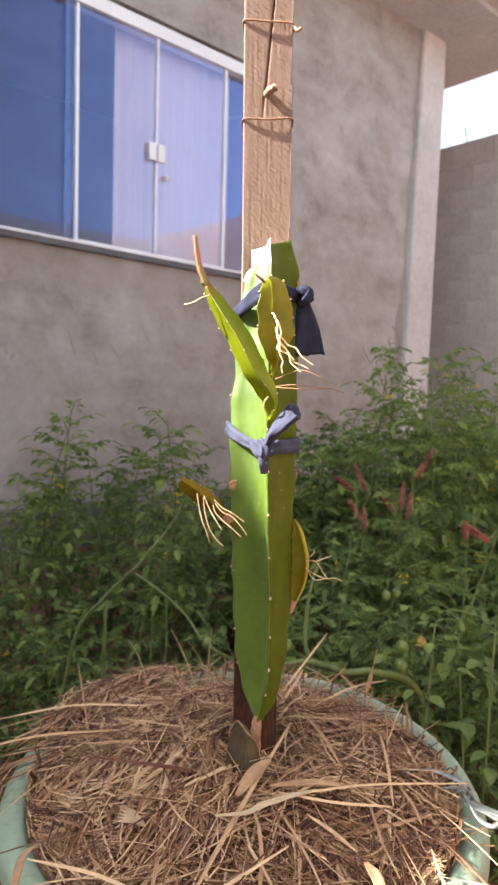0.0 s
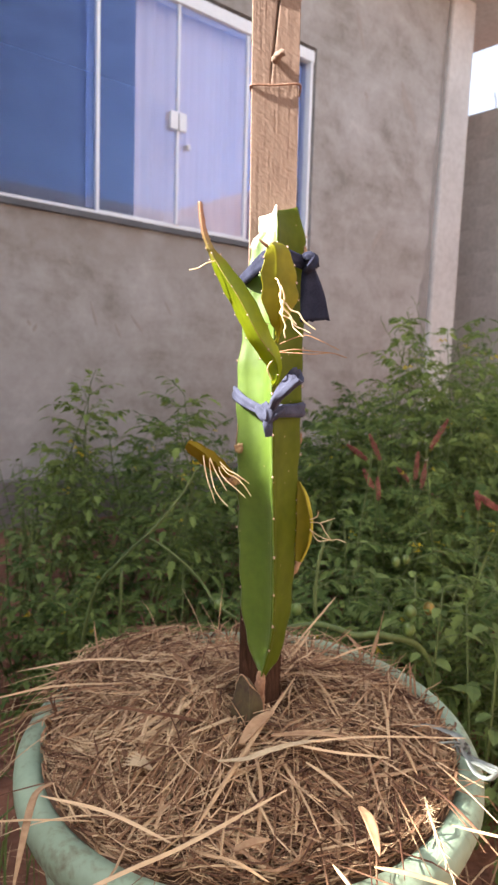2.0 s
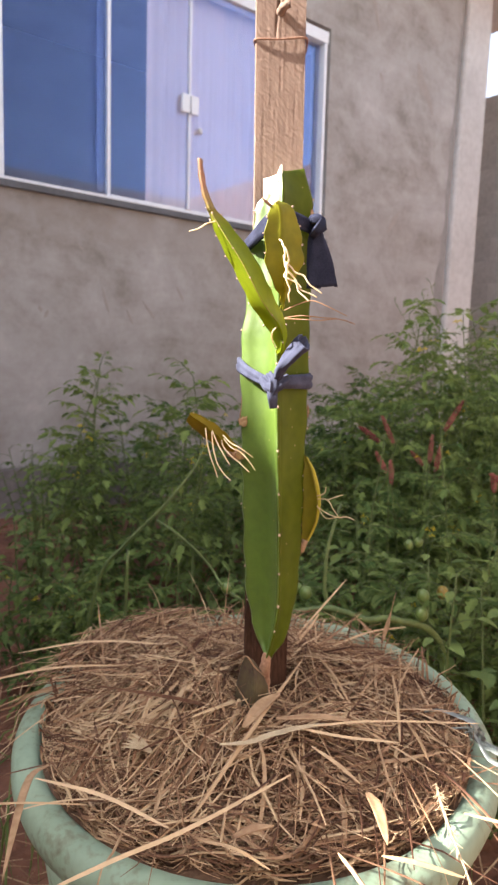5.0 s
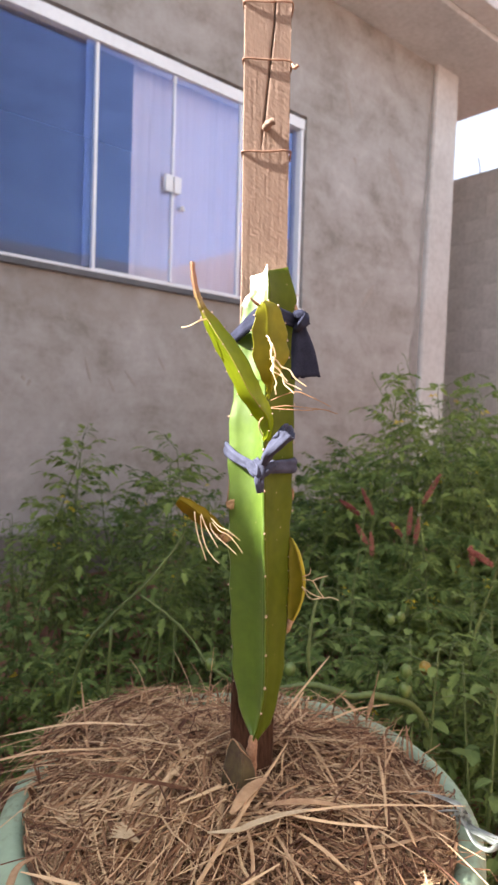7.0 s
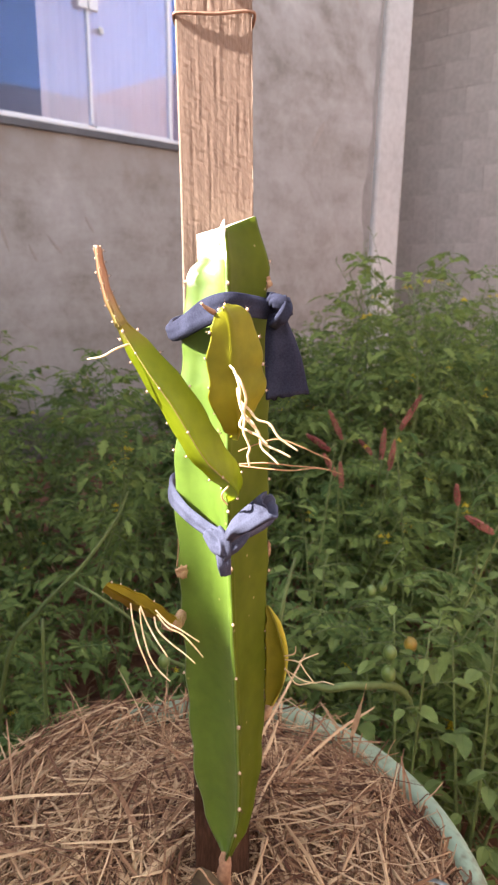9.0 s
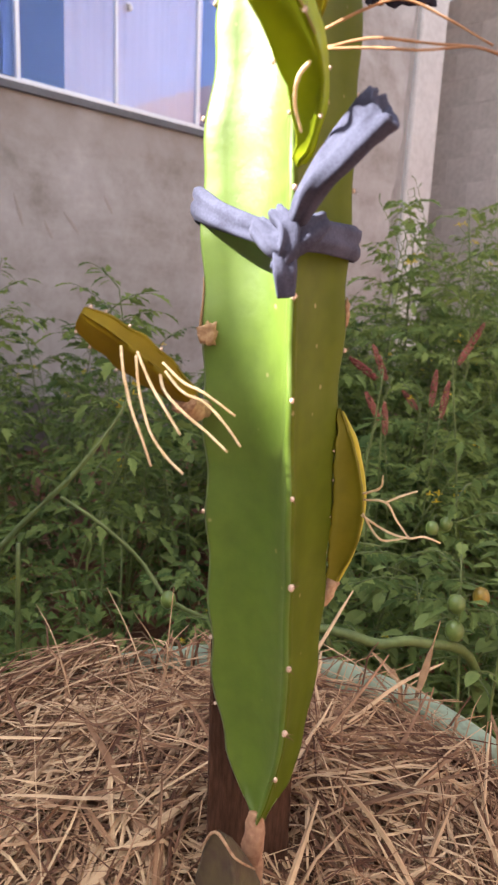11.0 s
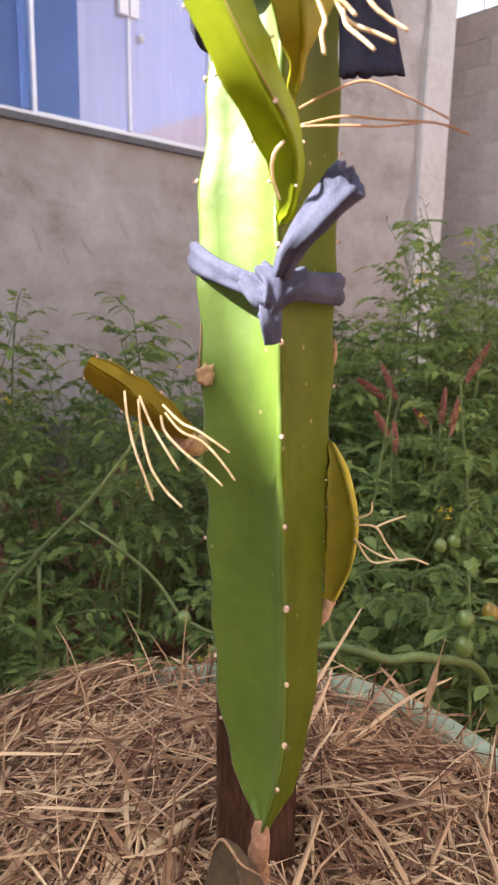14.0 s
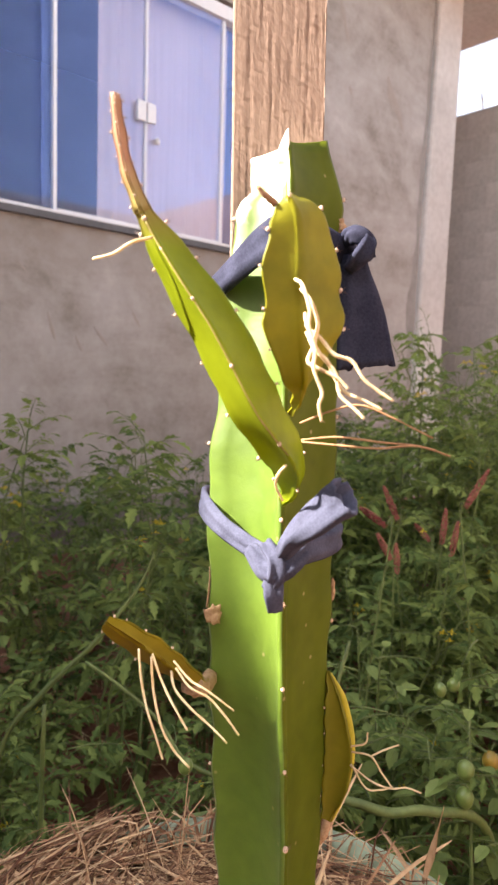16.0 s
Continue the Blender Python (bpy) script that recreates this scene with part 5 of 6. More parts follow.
Y = -0.060
roots(pad, [[(-0.0106, -0.055, 0.8172), (-0.0085, Y, 0.8145), (-0.0062, Y - 0.004, 0.8050), (-0.0066, Y - 0.006, 0.7984), (-0.0044, Y - 0.008, 0.7902), (-0.0050, Y - 0.010, 0.7830), (-0.0018, Y - 0.011, 0.7745), (-0.0030, Y - 0.012, 0.7700), (-0.0018, Y - 0.012, 0.7639)],
            [(-0.0083, -0.055, 0.8138), (-0.0050, Y, 0.8085), (-0.0027, Y - 0.003, 0.8000), (-0.0040, Y - 0.006, 0.7915), (0.0034, Y - 0.008, 0.7820), (0.0050, Y - 0.010, 0.7740), (0.0100, Y - 0.012, 0.7690), (0.0137, Y - 0.014, 0.7653)],
            [(-0.0063, -0.055, 0.8046), (-0.0060, Y, 0.7990), (-0.0014, Y - 0.004, 0.7944), (0.0031, Y - 0.006, 0.7888), (0.0097, Y - 0.007, 0.7864), (0.0140, Y - 0.009, 0.7800), (0.0187, Y - 0.010, 0.7761), (0.0248, Y - 0.012, 0.7720)],
            [(-0.0056, -0.055, 0.7975), (-0.0030, Y, 0.7905), (0.0011, Y - 0.004, 0.7862), (0.0050, Y - 0.006, 0.7780), (0.0080, Y - 0.008, 0.7745), (0.0146, Y - 0.010, 0.7717), (0.0208, Y - 0.012, 0.7685)],
            [(-0.0060, -0.056, 0.8000), (-0.0035, Y - 0.002, 0.7935), (-0.0065, Y - 0.006, 0.7860), (-0.0020, Y - 0.008, 0.7830), (0.0040, Y - 0.010, 0.7800), (0.0080, Y - 0.011, 0.7760)]], r0=0.00078)
roots(pad, [[(-0.002, -0.030, 0.7535), (0.012, -0.036, 0.7555), (0.030, -0.040, 0.7540), (0.046, -0.043, 0.7528), (0.0585, -0.044, 0.7490)],
            [(-0.002, -0.031, 0.7528), (0.012, -0.037, 0.7522), (0.028, -0.041, 0.7515), (0.042, -0.043, 0.7530), (0.052, -0.044, 0.7515)],
            [(-0.002, -0.026, 0.7605), (0.010, -0.030, 0.7660), (0.022, -0.033, 0.7690), (0.036, -0.035, 0.7640), (0.053, -0.037, 0.7560)]], ROOT_BROWN, 0.00048)
roots(arm, [[(-0.0648, -0.058, 0.8300), (-0.072, -0.060, 0.8275), (-0.079, -0.058, 0.8235), (-0.0868, -0.055, 0.8218)], [(-0.010, -0.044, 0.7445), (-0.0135, -0.043, 0.7400), (-0.0130, -0.036, 0.7340), (-0.0090, -0.028, 0.7270)]], r0=0.00065)
roots(lpad, [[(-0.0715, 0.001, 0.6500), (-0.0700, -0.006, 0.6400), (-0.0668, -0.012, 0.6270), (-0.0625, -0.016, 0.6160), (-0.0590, -0.019, 0.6061)], [(-0.0655, 0.000, 0.6465), (-0.0640, -0.008, 0.6340), (-0.0600, -0.015, 0.6200), (-0.0540, -0.020, 0.6110), (-0.0469, -0.023, 0.6042)],
             [(-0.0650, 0.000, 0.6480), (-0.0600, -0.007, 0.6370), (-0.0550, -0.012, 0.6290), (-0.0480, -0.016, 0.6180)], [(-0.0560, 0.001, 0.6390), (-0.0540, -0.006, 0.6330), (-0.0460, -0.010, 0.6250), (-0.0370, -0.013, 0.6180), (-0.0296, -0.0155, 0.6112)],
             [(-0.0540, 0.001, 0.6405), (-0.0470, -0.004, 0.6330), (-0.0380, -0.007, 0.6290), (-0.0300, -0.010, 0.6210), (-0.0239, -0.0105, 0.6124)], [(-0.0550, 0.001, 0.6440), (-0.0470, -0.005, 0.6370), (-0.0390, -0.009, 0.6335), (-0.0265, -0.012, 0.6250)]], r0=0.00064)
roots(rpad, [[(0.0420, 0.037, 0.5690), (0.0540, 0.030, 0.5625), (0.0640, 0.028, 0.5600), (0.0710, 0.027, 0.5610), (0.0795, 0.0266, 0.5580)], [(0.0425, 0.036, 0.5770), (0.0520, 0.031, 0.5770), (0.0580, 0.030, 0.5680), (0.0640, 0.029, 0.5600)],
             [(0.0520, 0.031, 0.5770), (0.0600, 0.032, 0.5800), (0.0680, 0.0326, 0.5822)], [(0.0420, 0.036, 0.5800), (0.0490, 0.032, 0.5840), (0.0500, 0.032, 0.5900)], [(0.0425, 0.036, 0.5700), (0.0500, 0.031, 0.5590), (0.0580, 0.029, 0.5590), (0.0640, 0.028, 0.5610)]], r0=0.0006)

# ---- cloth ties ----


def cloth(bm, pts, widths, thick, normal, seed=0, folds=3, per=7, sides=24, mouth=0.0):
    """A bunched strip of cloth: an oval tube with lengthwise folds; normal: a direction, or one for each point."""
    path = smooth_path(pts, per)
    ws = lerp_list(widths, len(path))
    ts = lerp_list(thick if hasattr(thick, "__len__") else [thick, thick], len(path))
    ns = normal if isinstance(normal[0], (tuple, list)) else [normal, normal]
    nn = list(zip(*[lerp_list([q[i] for q in ns], len(path)) for i in range(3)]))
    rings = []
    for i, p in enumerate(path):
        d = (path[min(i + 1, len(path) - 1)] - path[max(i - 1, 0)]).normalized()
        v = Vector(nn[i])
        v = (v - d * v.dot(d)).normalized()
        u = d.cross(v)
        ring = []
        for k in range(sides):
            a = 2 * math.pi * k / sides
            f = 1 + 0.22 * math.sin(folds * a + seed + 0.15 * i) + 0.10 * math.sin((2 * folds + 1) * a + 2 * seed - 0.1 * i) + 0.30 * noise.noise((math.cos(a) * 1.7 + seed, math.sin(a) * 1.7, i * 0.16))
            ring.append(p + u * math.cos(a) * ws[i] * 0.5 * (0.8 + 0.2 * f) + v * math.sin(a) * ts[i] * 0.5 * f)
        rings.append(ring)
    if mouth:                                            # a ragged open end, rolled in on itself
        end = rings[-1] = [q + d * mouth * 0.35 * noise.noise((k * 0.9, seed, 3)) for k, q in enumerate(rings[-1])]
        c = sum(end, Vector()) / sides
        rings += [[c + (q - c) * 0.80 for q in end], [c + (q - c) * 0.66 - d * mouth for q in end], [c + (q - c) * 0.3 - d * mouth * 1.3 for q in end]]
    return loft(bm, rings)


AROUND = [(-0.5, -0.8, 0), (0.7, -0.7, 0), (1, 0, 0), (0, 1, 0), (-1, 0.3, 0), (-0.7, -0.7, 0)]
tie = thing("cloth_tie", PLANT, "strip of faded navy jersey knotted round stem and post", "cloth strip", "cloth ties")
bm = cloth(bmesh.new(), [(-0.006, -0.004, 0.695), (0.010, 0.009, 0.696), (0.0312, 0.040, 0.696), (0.027, 0.075, 0.698), (0.018, 0.103, 0.701), (-0.020, 0.103, 0.707), (-0.036, 0.080, 0.711), (-0.0405, 0.047, 0.711), (-0.0325, 0.0270, 0.704), (-0.020, 0.011, 0.698), (-0.008, -0.003, 0.694)],
           (0.011, 0.013, 0.016, 0.013, 0.012, 0.012, 0.013, 0.0150, 0.0115, 0.010, 0.010), 0.0052, [(0.3, -1, 0), (0.75, -0.7, 0), (1, -0.2, 0), (1, 0.2, 0), (0.3, 1, 0), (-0.3, 1, 0), (-1, 0.2, 0), (-1, -0.3, 0), (-0.8, -0.6, 0), (-0.7, -0.7, 0), (-0.3, -1, 0)], 1, 5)
part("band", bm, CLOTH, tie)
bm = bmesh.new()
cloth(bm, [(-0.019, 0.001, 0.698), (-0.012, -0.009, 0.691), (-0.004, -0.012, 0.694), (0.005, -0.008, 0.700)], (0.008, 0.012, 0.013, 0.008), 0.009, (0, -1, 0.1), 2, 4)
cloth(bm, [(-0.013, -0.006, 0.7025), (-0.009, -0.013, 0.697), (-0.0085, -0.013, 0.689), (-0.011, -0.006, 0.682)], (0.007, 0.009, 0.010, 0.007), 0.007, (0.2, -1, 0), 5, 4)
part("knot", bm, CLOTH, tie)
bm = cloth(bmesh.new(), [(-0.006, -0.013, 0.700), (-0.003, -0.024, 0.710), (0.0035, -0.0355, 0.7195), (0.0105, -0.042, 0.7275), (0.0145, -0.0462, 0.7325)], (0.008, 0.0115, 0.0150, 0.0165, 0.0175), (0.007, 0.008, 0.009, 0.0115, 0.0125), (-0.6, -0.8, 0.3), 3, 3, mouth=0.008)
tail = part("upper_tail", bm, CLOTH, tie, "tail with a ragged cut end")
part("lower_tail", cloth(bmesh.new(), [(-0.010, -0.010, 0.690), (-0.0095, -0.012, 0.681), (-0.0080, -0.009, 0.6715)], (0.010, 0.0095, 0.0075), (0.006, 0.005, 0.003), (0.1, -1, 0.1), 6), CLOTH, tie)

tie = thing("cloth_tie", PLANT, "dark navy cloth strip tied round stem and post, tail hanging", "cloth strip", "cloth ties")
bm = cloth(bmesh.new(), [(0.030, 0.026, 0.842), (0.010, 0.008, 0.846), (-0.006, -0.002, 0.847), (-0.018, 0.013, 0.841), (-0.033, 0.038, 0.829), (-0.038, 0.062, 0.826), (-0.030, 0.103, 0.828), (0.012, 0.104, 0.838), (0.027, 0.085, 0.844), (0.0315, 0.048, 0.846), (0.0315, 0.030, 0.843)],
           (0.013, 0.014, 0.016, 0.017, 0.015, 0.012, 0.012, 0.012, 0.012, 0.014, 0.014), 0.006, [(0.6, -0.8, 0), (0.6, -0.8, 0), (0, -1, 0), (-0.7, -0.7, 0), (-1, -0.3, 0), (-1, 0, 0), (-0.3, 1, 0), (0.3, 1, 0), (1, 0.3, 0), (1, 0, 0), (0.9, -0.4, 0)], 4)
part("band", bm, CLOTH_DARK, tie)
bm = bmesh.new()
cloth(bm, [(0.0220, 0.022, 0.845), (0.0270, 0.012, 0.849), (0.0330, 0.011, 0.846), (0.0360, 0.018, 0.840)], (0.007, 0.010, 0.010, 0.007), 0.0065, (0.4, -1, 0.3), 7, 5)
cloth(bm, [(0.0340, 0.016, 0.850), (0.0335, 0.008, 0.844), (0.0300, 0.007, 0.838), (0.0265, 0.014, 0.834)], (0.006, 0.009, 0.010, 0.008), 0.006, (0.5, -1, 0.1), 11, 4)
part("knot", bm, CLOTH_DARK, tie)
bm = cloth(bmesh.new(), [(0.0290, 0.018, 0.841), (0.0305, 0.017, 0.828), (0.0335, 0.016, 0.810), (0.0362, 0.015, 0.7865)], (0.010, 0.0180, 0.0255, 0.0300), (0.008, 0.006, 0.005, 0.0040), (0.1, -1, 0), 8, 5, sides=30, mouth=0.010)
part("hanging_tail", bm, CLOTH_DARK, tie)

# ---- the weedy bed between planter and house ----


# half-widths along a leaflet: plain oval, three-lobed, many-toothed
LOBED = {0: ((0, 0.05), (0.22, 0.8), (0.5, 1.0), (0.8, 0.62), (1, 0.02)),
         2: ((0, 0.06), (0.20, 0.95), (0.40, 0.50), (0.52, 0.85), (0.74, 0.30), (1, 0.02)),
         3: ((0, 0.06), (0.16, 0.80), (0.28, 0.45), (0.40, 1.0), (0.55, 0.48), (0.64, 0.72), (0.80, 0.28), (1, 0.02))}


class Greens:
    """Leaflets gathered into one mesh."""

    def __init__(self):
        self.v, self.f = [], []

    def leaflet(self, base, along, up, length, width, lobes=2, droop=0.25):
        """A lobed leaflet, folded along its rib and bent down."""
        d = along.normalized()
        s = d.cross(up)
        s = s.normalized() if s.length > 1e-4 else d.orthogonal()
        h = s.cross(d).normalized()
        outline = LOBED[lobes]
        n = len(outline) - 1
        o = len(self.v)
        for t, wide in outline:
            p = base + d * length * t + h * (-droop * length * t * t)
            w = width * 0.5 * wide
            tooth = d * (length * 0.07 if lobes and wide > 0.5 else 0)
            self.v += [p, p - s * w + h * w * 0.3 + tooth, p + s * w + h * w * 0.3 + tooth]
        for i in range(n):
            a, b = o + 3 * i, o + 3 * i + 3
            self.f += [(a, b, b + 1, a + 1), (a, a + 2, b + 2, b)]

    def mesh(self, name, mat):
        me = bpy.data.meshes.new(name)
        me.from_pydata([tuple(p) for p in self.v], [], self.f)
        me.materials.append(mat)
        return me


def compound_leaf(greens, stalks, base, along, length, rr, teeth=2, big=1.0):
    """A feathered tomato leaf: an arching rib with paired lobed leaflets, large and small."""
    up = Vector((0, 0, 1))
    d = along.normalized()
    sag = rr.uniform(0.15, 0.45)
    at = lambda t: base + d * length * t + Vector((0, 0, -sag * length * t * t))
    tube(stalks, [at(t) for t in (0, 0.33, 0.66, 1)], (0.0012, 0.0009, 0.0005), 4, 2)
    side = d.cross(up).normalized()
    pairs = rr.choice((5, 5, 6))
    for k in range(pairs):
        t = 0.24 + 0.66 * k / pairs
        size = length * (0.31 - 0.035 * abs(k - 1.5)) * rr.uniform(0.65, 1.2) * big
        for s in (-1, 1):
            way = (side * s + d * rr.uniform(0.3, 0.7) + up * rr.uniform(-0.75, 0.15)).normalized()
            greens.leaflet(at(t) + way * 0.004, way, up + d * rr.uniform(-0.9, 0.3) + side * rr.uniform(-0.4, 0.4), size, size * rr.uniform(0.36, 0.52), teeth, rr.uniform(0.05, 0.4))
    way = (d + Vector((0, 0, -0.4 - 1.2 * sag))).normalized()
    greens.leaflet(at(1), way, up + d, length * 0.33 * big, length * 0.15 * big, 3, 0.25)


def star_flower(bm, at, size, rr):
    for k in range(5):
        a = 2 * math.pi * k / 5 + rr.random()
        d = Vector((math.cos(a), math.sin(a), rr.uniform(-0.5, 0.1))).normalized()
        s = Vector((-math.sin(a), math.cos(a), 0)) * size * 0.22
        v = [bm.verts.new(at + q) for q in (Vector((0, 0, 0.001)), d * size * 0.5 + s, d * size, d * size * 0.5 - s, d * size * 0.5 + Vector((0, 0, -0.0012)))]
        for f in ((0, 1, 2, 3), (4, 2, 1), (4, 3, 2), (4, 1, 0), (4, 0, 3)):
            bm.faces.new([v[i] for i in f])
    ellipsoid(bm, at + Vector((0, 0, 0.002)), (size * 0.15, size * 0.15, size * 0.35), u=6, v=4)


def tomato_plant(seed, height, mat=LEAF, label="bushy green tomato plant with feathered leaves and yellow flowers", group="weeds in the bed"):
    """A sprawling tomato plant of a given height, at the origin."""
    rr = random.Random(seed)
    plant = thing("tomato_plant", pose(0, 0, 0), label, "plant", group)
    stalks, greens, blooms = bmesh.new(), Greens(), []
    for b in range(rr.choice((3, 4))):
        a = rr.uniform(0, 2 * math.pi)
        reach = rr.uniform(0.03, 0.105) * (0.6 + height)
        h = height * rr.uniform(0.72, 1.0) if b else height
        wig = [rr.gauss(0, 0.026) for _ in range(8)]
        pts = [Vector((0.0, 0.0, -0.02)), Vector((math.cos(a) * reach * 0.35 + wig[0], math.sin(a) * reach * 0.35 + wig[1], h * 0.33)), Vector((math.cos(a) * reach * 0.75 + wig[2], math.sin(a) * reach * 0.75 + wig[3], h * 0.68)),
               Vector((math.cos(a) * reach + wig[4], math.sin(a) * reach + wig[5], h))]
        tube(stalks, pts, (0.0030, 0.0024, 0.0018, 0.0009), 6, 4)
        path = smooth_path(pts, 8)
        turn = rr.uniform(0, 6)
        count = int(8 + 10 * height)
        for k in range(count):
            t = 0.16 + 0.84 * (k / (count - 1)) ** 0.8
            p = path[min(len(path) - 1, int(t * (len(path) - 1)))]
            turn += 2.4 + rr.uniform(-0.5, 0.5)
            young = max(0.0, (t - 0.72) / 0.28)
            length = rr.uniform(0.10, 0.165) * (1 - 0.30 * young)
            way = Vector((math.cos(turn), math.sin(turn), rr.uniform(0.15, 0.6) + 0.5 * young))
            compound_leaf(greens, stalks, p, way, length, rr, 2, 1.0 + 0.25 * young)
        if rr.random() < 0.5:
            q = path[int(len(path) * rr.uniform(0.7, 0.97)) - 1]
            away = Vector((rr.uniform(-1, 1), rr.uniform(-1, 1), 0.6)).normalized() * 0.045
            tube(stalks, [q, q + away * 0.6, q + away], (0.0008, 0.0007, 0.0005), 4, 2)
            for k in range(rr.choice((1, 2, 3))):
                blooms.append(q + away + Vector((rr.uniform(-0.015, 0.015), rr.uniform(-0.015, 0.015), rr.uniform(-0.01, 0.008))))
    part("stalk", stalks, STALK, plant)
    foliage = new("foliage", greens.mesh("foliage", mat))
    foliage.parent = plant
    for at in blooms:
        bm = bmesh.new()
        star_flower(bm, Vector((0, 0, 0)), 0.010, rr)
        part("flower", bm, PETAL, plant, "small yellow star flower", m=Matrix.Translation(at))
    return plant


def broadleaf_weed(seed, height):
    """An upright weed with simple oval leaves on long stalks."""
    rr = random.Random(seed)
    plant = thing("broadleaf_weed", pose(0, 0, 0), "upright green weed with simple oval leaves", "plant", "weeds in the bed")
    stalks, greens = bmesh.new(), Greens()
    for b in range(3):
        a = rr.uniform(0, 6.28)
        reach, h = rr.uniform(0.03, 0.10), height * rr.uniform(0.75, 1.0)
        pts = [Vector((0, 0, -0.02)), Vector((math.cos(a) * reach * 0.4 + rr.gauss(0, 0.015), math.sin(a) * reach * 0.4, h * 0.4)), Vector((math.cos(a) * reach, math.sin(a) * reach + rr.gauss(0, 0.02), h))]
        tube(stalks, pts, (0.0032, 0.0024, 0.0010), 6, 5)
        path = smooth_path(pts, 9)
        turn = rr.uniform(0, 6)
        for k in range(17):
            t = 0.22 + 0.78 * k / 16
            p = path[min(len(path) - 1, int(t * (len(path) - 1)))]
            turn += 2.4 + rr.uniform(-0.4, 0.4)
            way = Vector((math.cos(turn), math.sin(turn), rr.uniform(0.1, 0.6)))
            stem_len, size = rr.uniform(0.02, 0.045), rr.uniform(0.022, 0.040) * (1 - 0.5 * max(0, t - 0.75) / 0.25)
            q = p + way.normalized() * stem_len
            tube(stalks, [p, (p + q) / 2 + Vector((0, 0, 0.003)), q], (0.0009, 0.0008, 0.0006), 4, 2)
            greens.leaflet(q, way + Vector((0, 0, -0.5)), Vector((0, 0, 1)), size, size * 0.62, 0, rr.uniform(0.15, 0.4))
    part("stalk", stalks, STALK, plant)
    foliage = new("foliage", greens.mesh("foliage", LEAF_PALE))
    foliage.parent = plant
    return plant


def to_world(x, y, z=0.0):
    return PLANT @ Vector((x, y, z))


def allowed(x, y, near=0.36):
    w = to_world(x, y)
    return 0.52 < w.y < WALL_Y - 0.16 and w.x < BX - 0.2 and math.hypot(x - POT_C.x, y - POT_C.y) > near


def target_height(x, y):
    """How tall the growth stands over the bed: low beside the bare soil, high towards the column."""
    base = float(np.interp(x / (0.4 + y), (-0.45, -0.33, -0.27, -0.2, -0.1, 0.0, 0.12, 0.155, 0.187, 0.217, 0.255, 0.31, 0.348, 0.41, 0.7), (0.24, 0.46, 0.50, 0.47, 0.48, 0.49, 0.58, 0.62, 0.66, 0.71, 0.86, 0.82, 0.91, 0.84, 0.86)))
    return base * float(np.interp(y, (0.3, 0.7, 1.2), (0.50, 0.58, 1.0)))


rnd = random.Random(21)
KINDS = [(broadleaf_weed(100 + k, h) if m is LEAF_PALE else tomato_plant(100 + k, h, m)) for k, (h, m) in enumerate(((0.30, LEAF), (0.38, LEAF_PALE), (0.46, LEAF), (0.54, LEAF), (0.60, LEAF), (0.66, LEAF), (0.74, LEAF), (0.82, LEAF), (0.88, LEAF)))]
SIZES = [max(v.co.z for q in kind.children for v in q.data.vertices) for kind in KINDS]
used, placed = set(), []
tries = 0
TALL = ((-0.37, 1.22, 0.73), (-0.157, 0.84, 0.72), (-0.30, 1.40, 0.66), (-0.02, 1.30, 0.60), (0.48, 1.30, 0.91), (0.60, 1.35, 0.92), (0.30, 1.2, 0.65), (0.36, 1.22, 0.66), (0.49, 1.16, 0.86), (0.61, 1.46, 0.93),
        (0.69, 1.28, 0.88), (0.76, 1.48, 0.92), (0.44, 1.44, 0.72), (0.63, 1.12, 0.84), (-0.53, 1.15, 0.44), (-0.46, 1.08, 0.40), (-0.57, 1.25, 0.42), (-0.45, 0.80, 0.34), (-0.38, 0.66, 0.28), (-0.52, 0.98, 0.38), (-0.31, 0.60, 0.26))
while len(placed) < 230 and tries < 14000:
    tries += 1
    tall = TALL[len(placed)] if len(placed) < len(TALL) else None
    y = 0.30 + 2.5 * rnd.random() ** 1.1
    x = rnd.uniform(-0.62, 1.0) * (0.55 + 0.62 * y)
    if tall:
        x, y = tall[:2]
    elif not allowed(x, y) or any((x - a) ** 2 + (y - b) ** 2 < (0.078 + 0.047 * y) ** 2 for a, b in placed):
        continue
    if not tall and x < 0.04 - 0.25 * (0.62 + y) and y < 2.6 and rnd.random() < 0.998:
        continue
    if not tall and x < 0.05 and noise.noise((x * 5, y * 4, 7)) > (0.0 if y < 1.1 else 0.2):
        continue
    placed.append((x, y))
    h = target_height(x, y) * rnd.uniform(0.70, 1.02)
    h = tall[2] if tall else h
    k = min(range(9), key=lambda i: abs(SIZES[i] - h))
    scale = h / SIZES[k]
    m = Matrix.Translation(to_world(x, y)) @ pose(0, 0, 0, rnd.gauss(0, 5), rnd.gauss(0, 5), rnd.uniform(0, 360))
    if k not in used:
        used.add(k)
        KINDS[k].scale = (scale,) * 3
        KINDS[k].matrix_basis = m @ Matrix.Diagonal((scale, scale, scale, 1))
    else:
        q = copy_thing(KINDS[k], m)
        q.scale = (scale,) * 3
for k in range(9):
    if k not in used:
        KINDS[k].matrix_basis = Matrix.Translation(to_world(1.0 + 0.1 * k, 1.3))

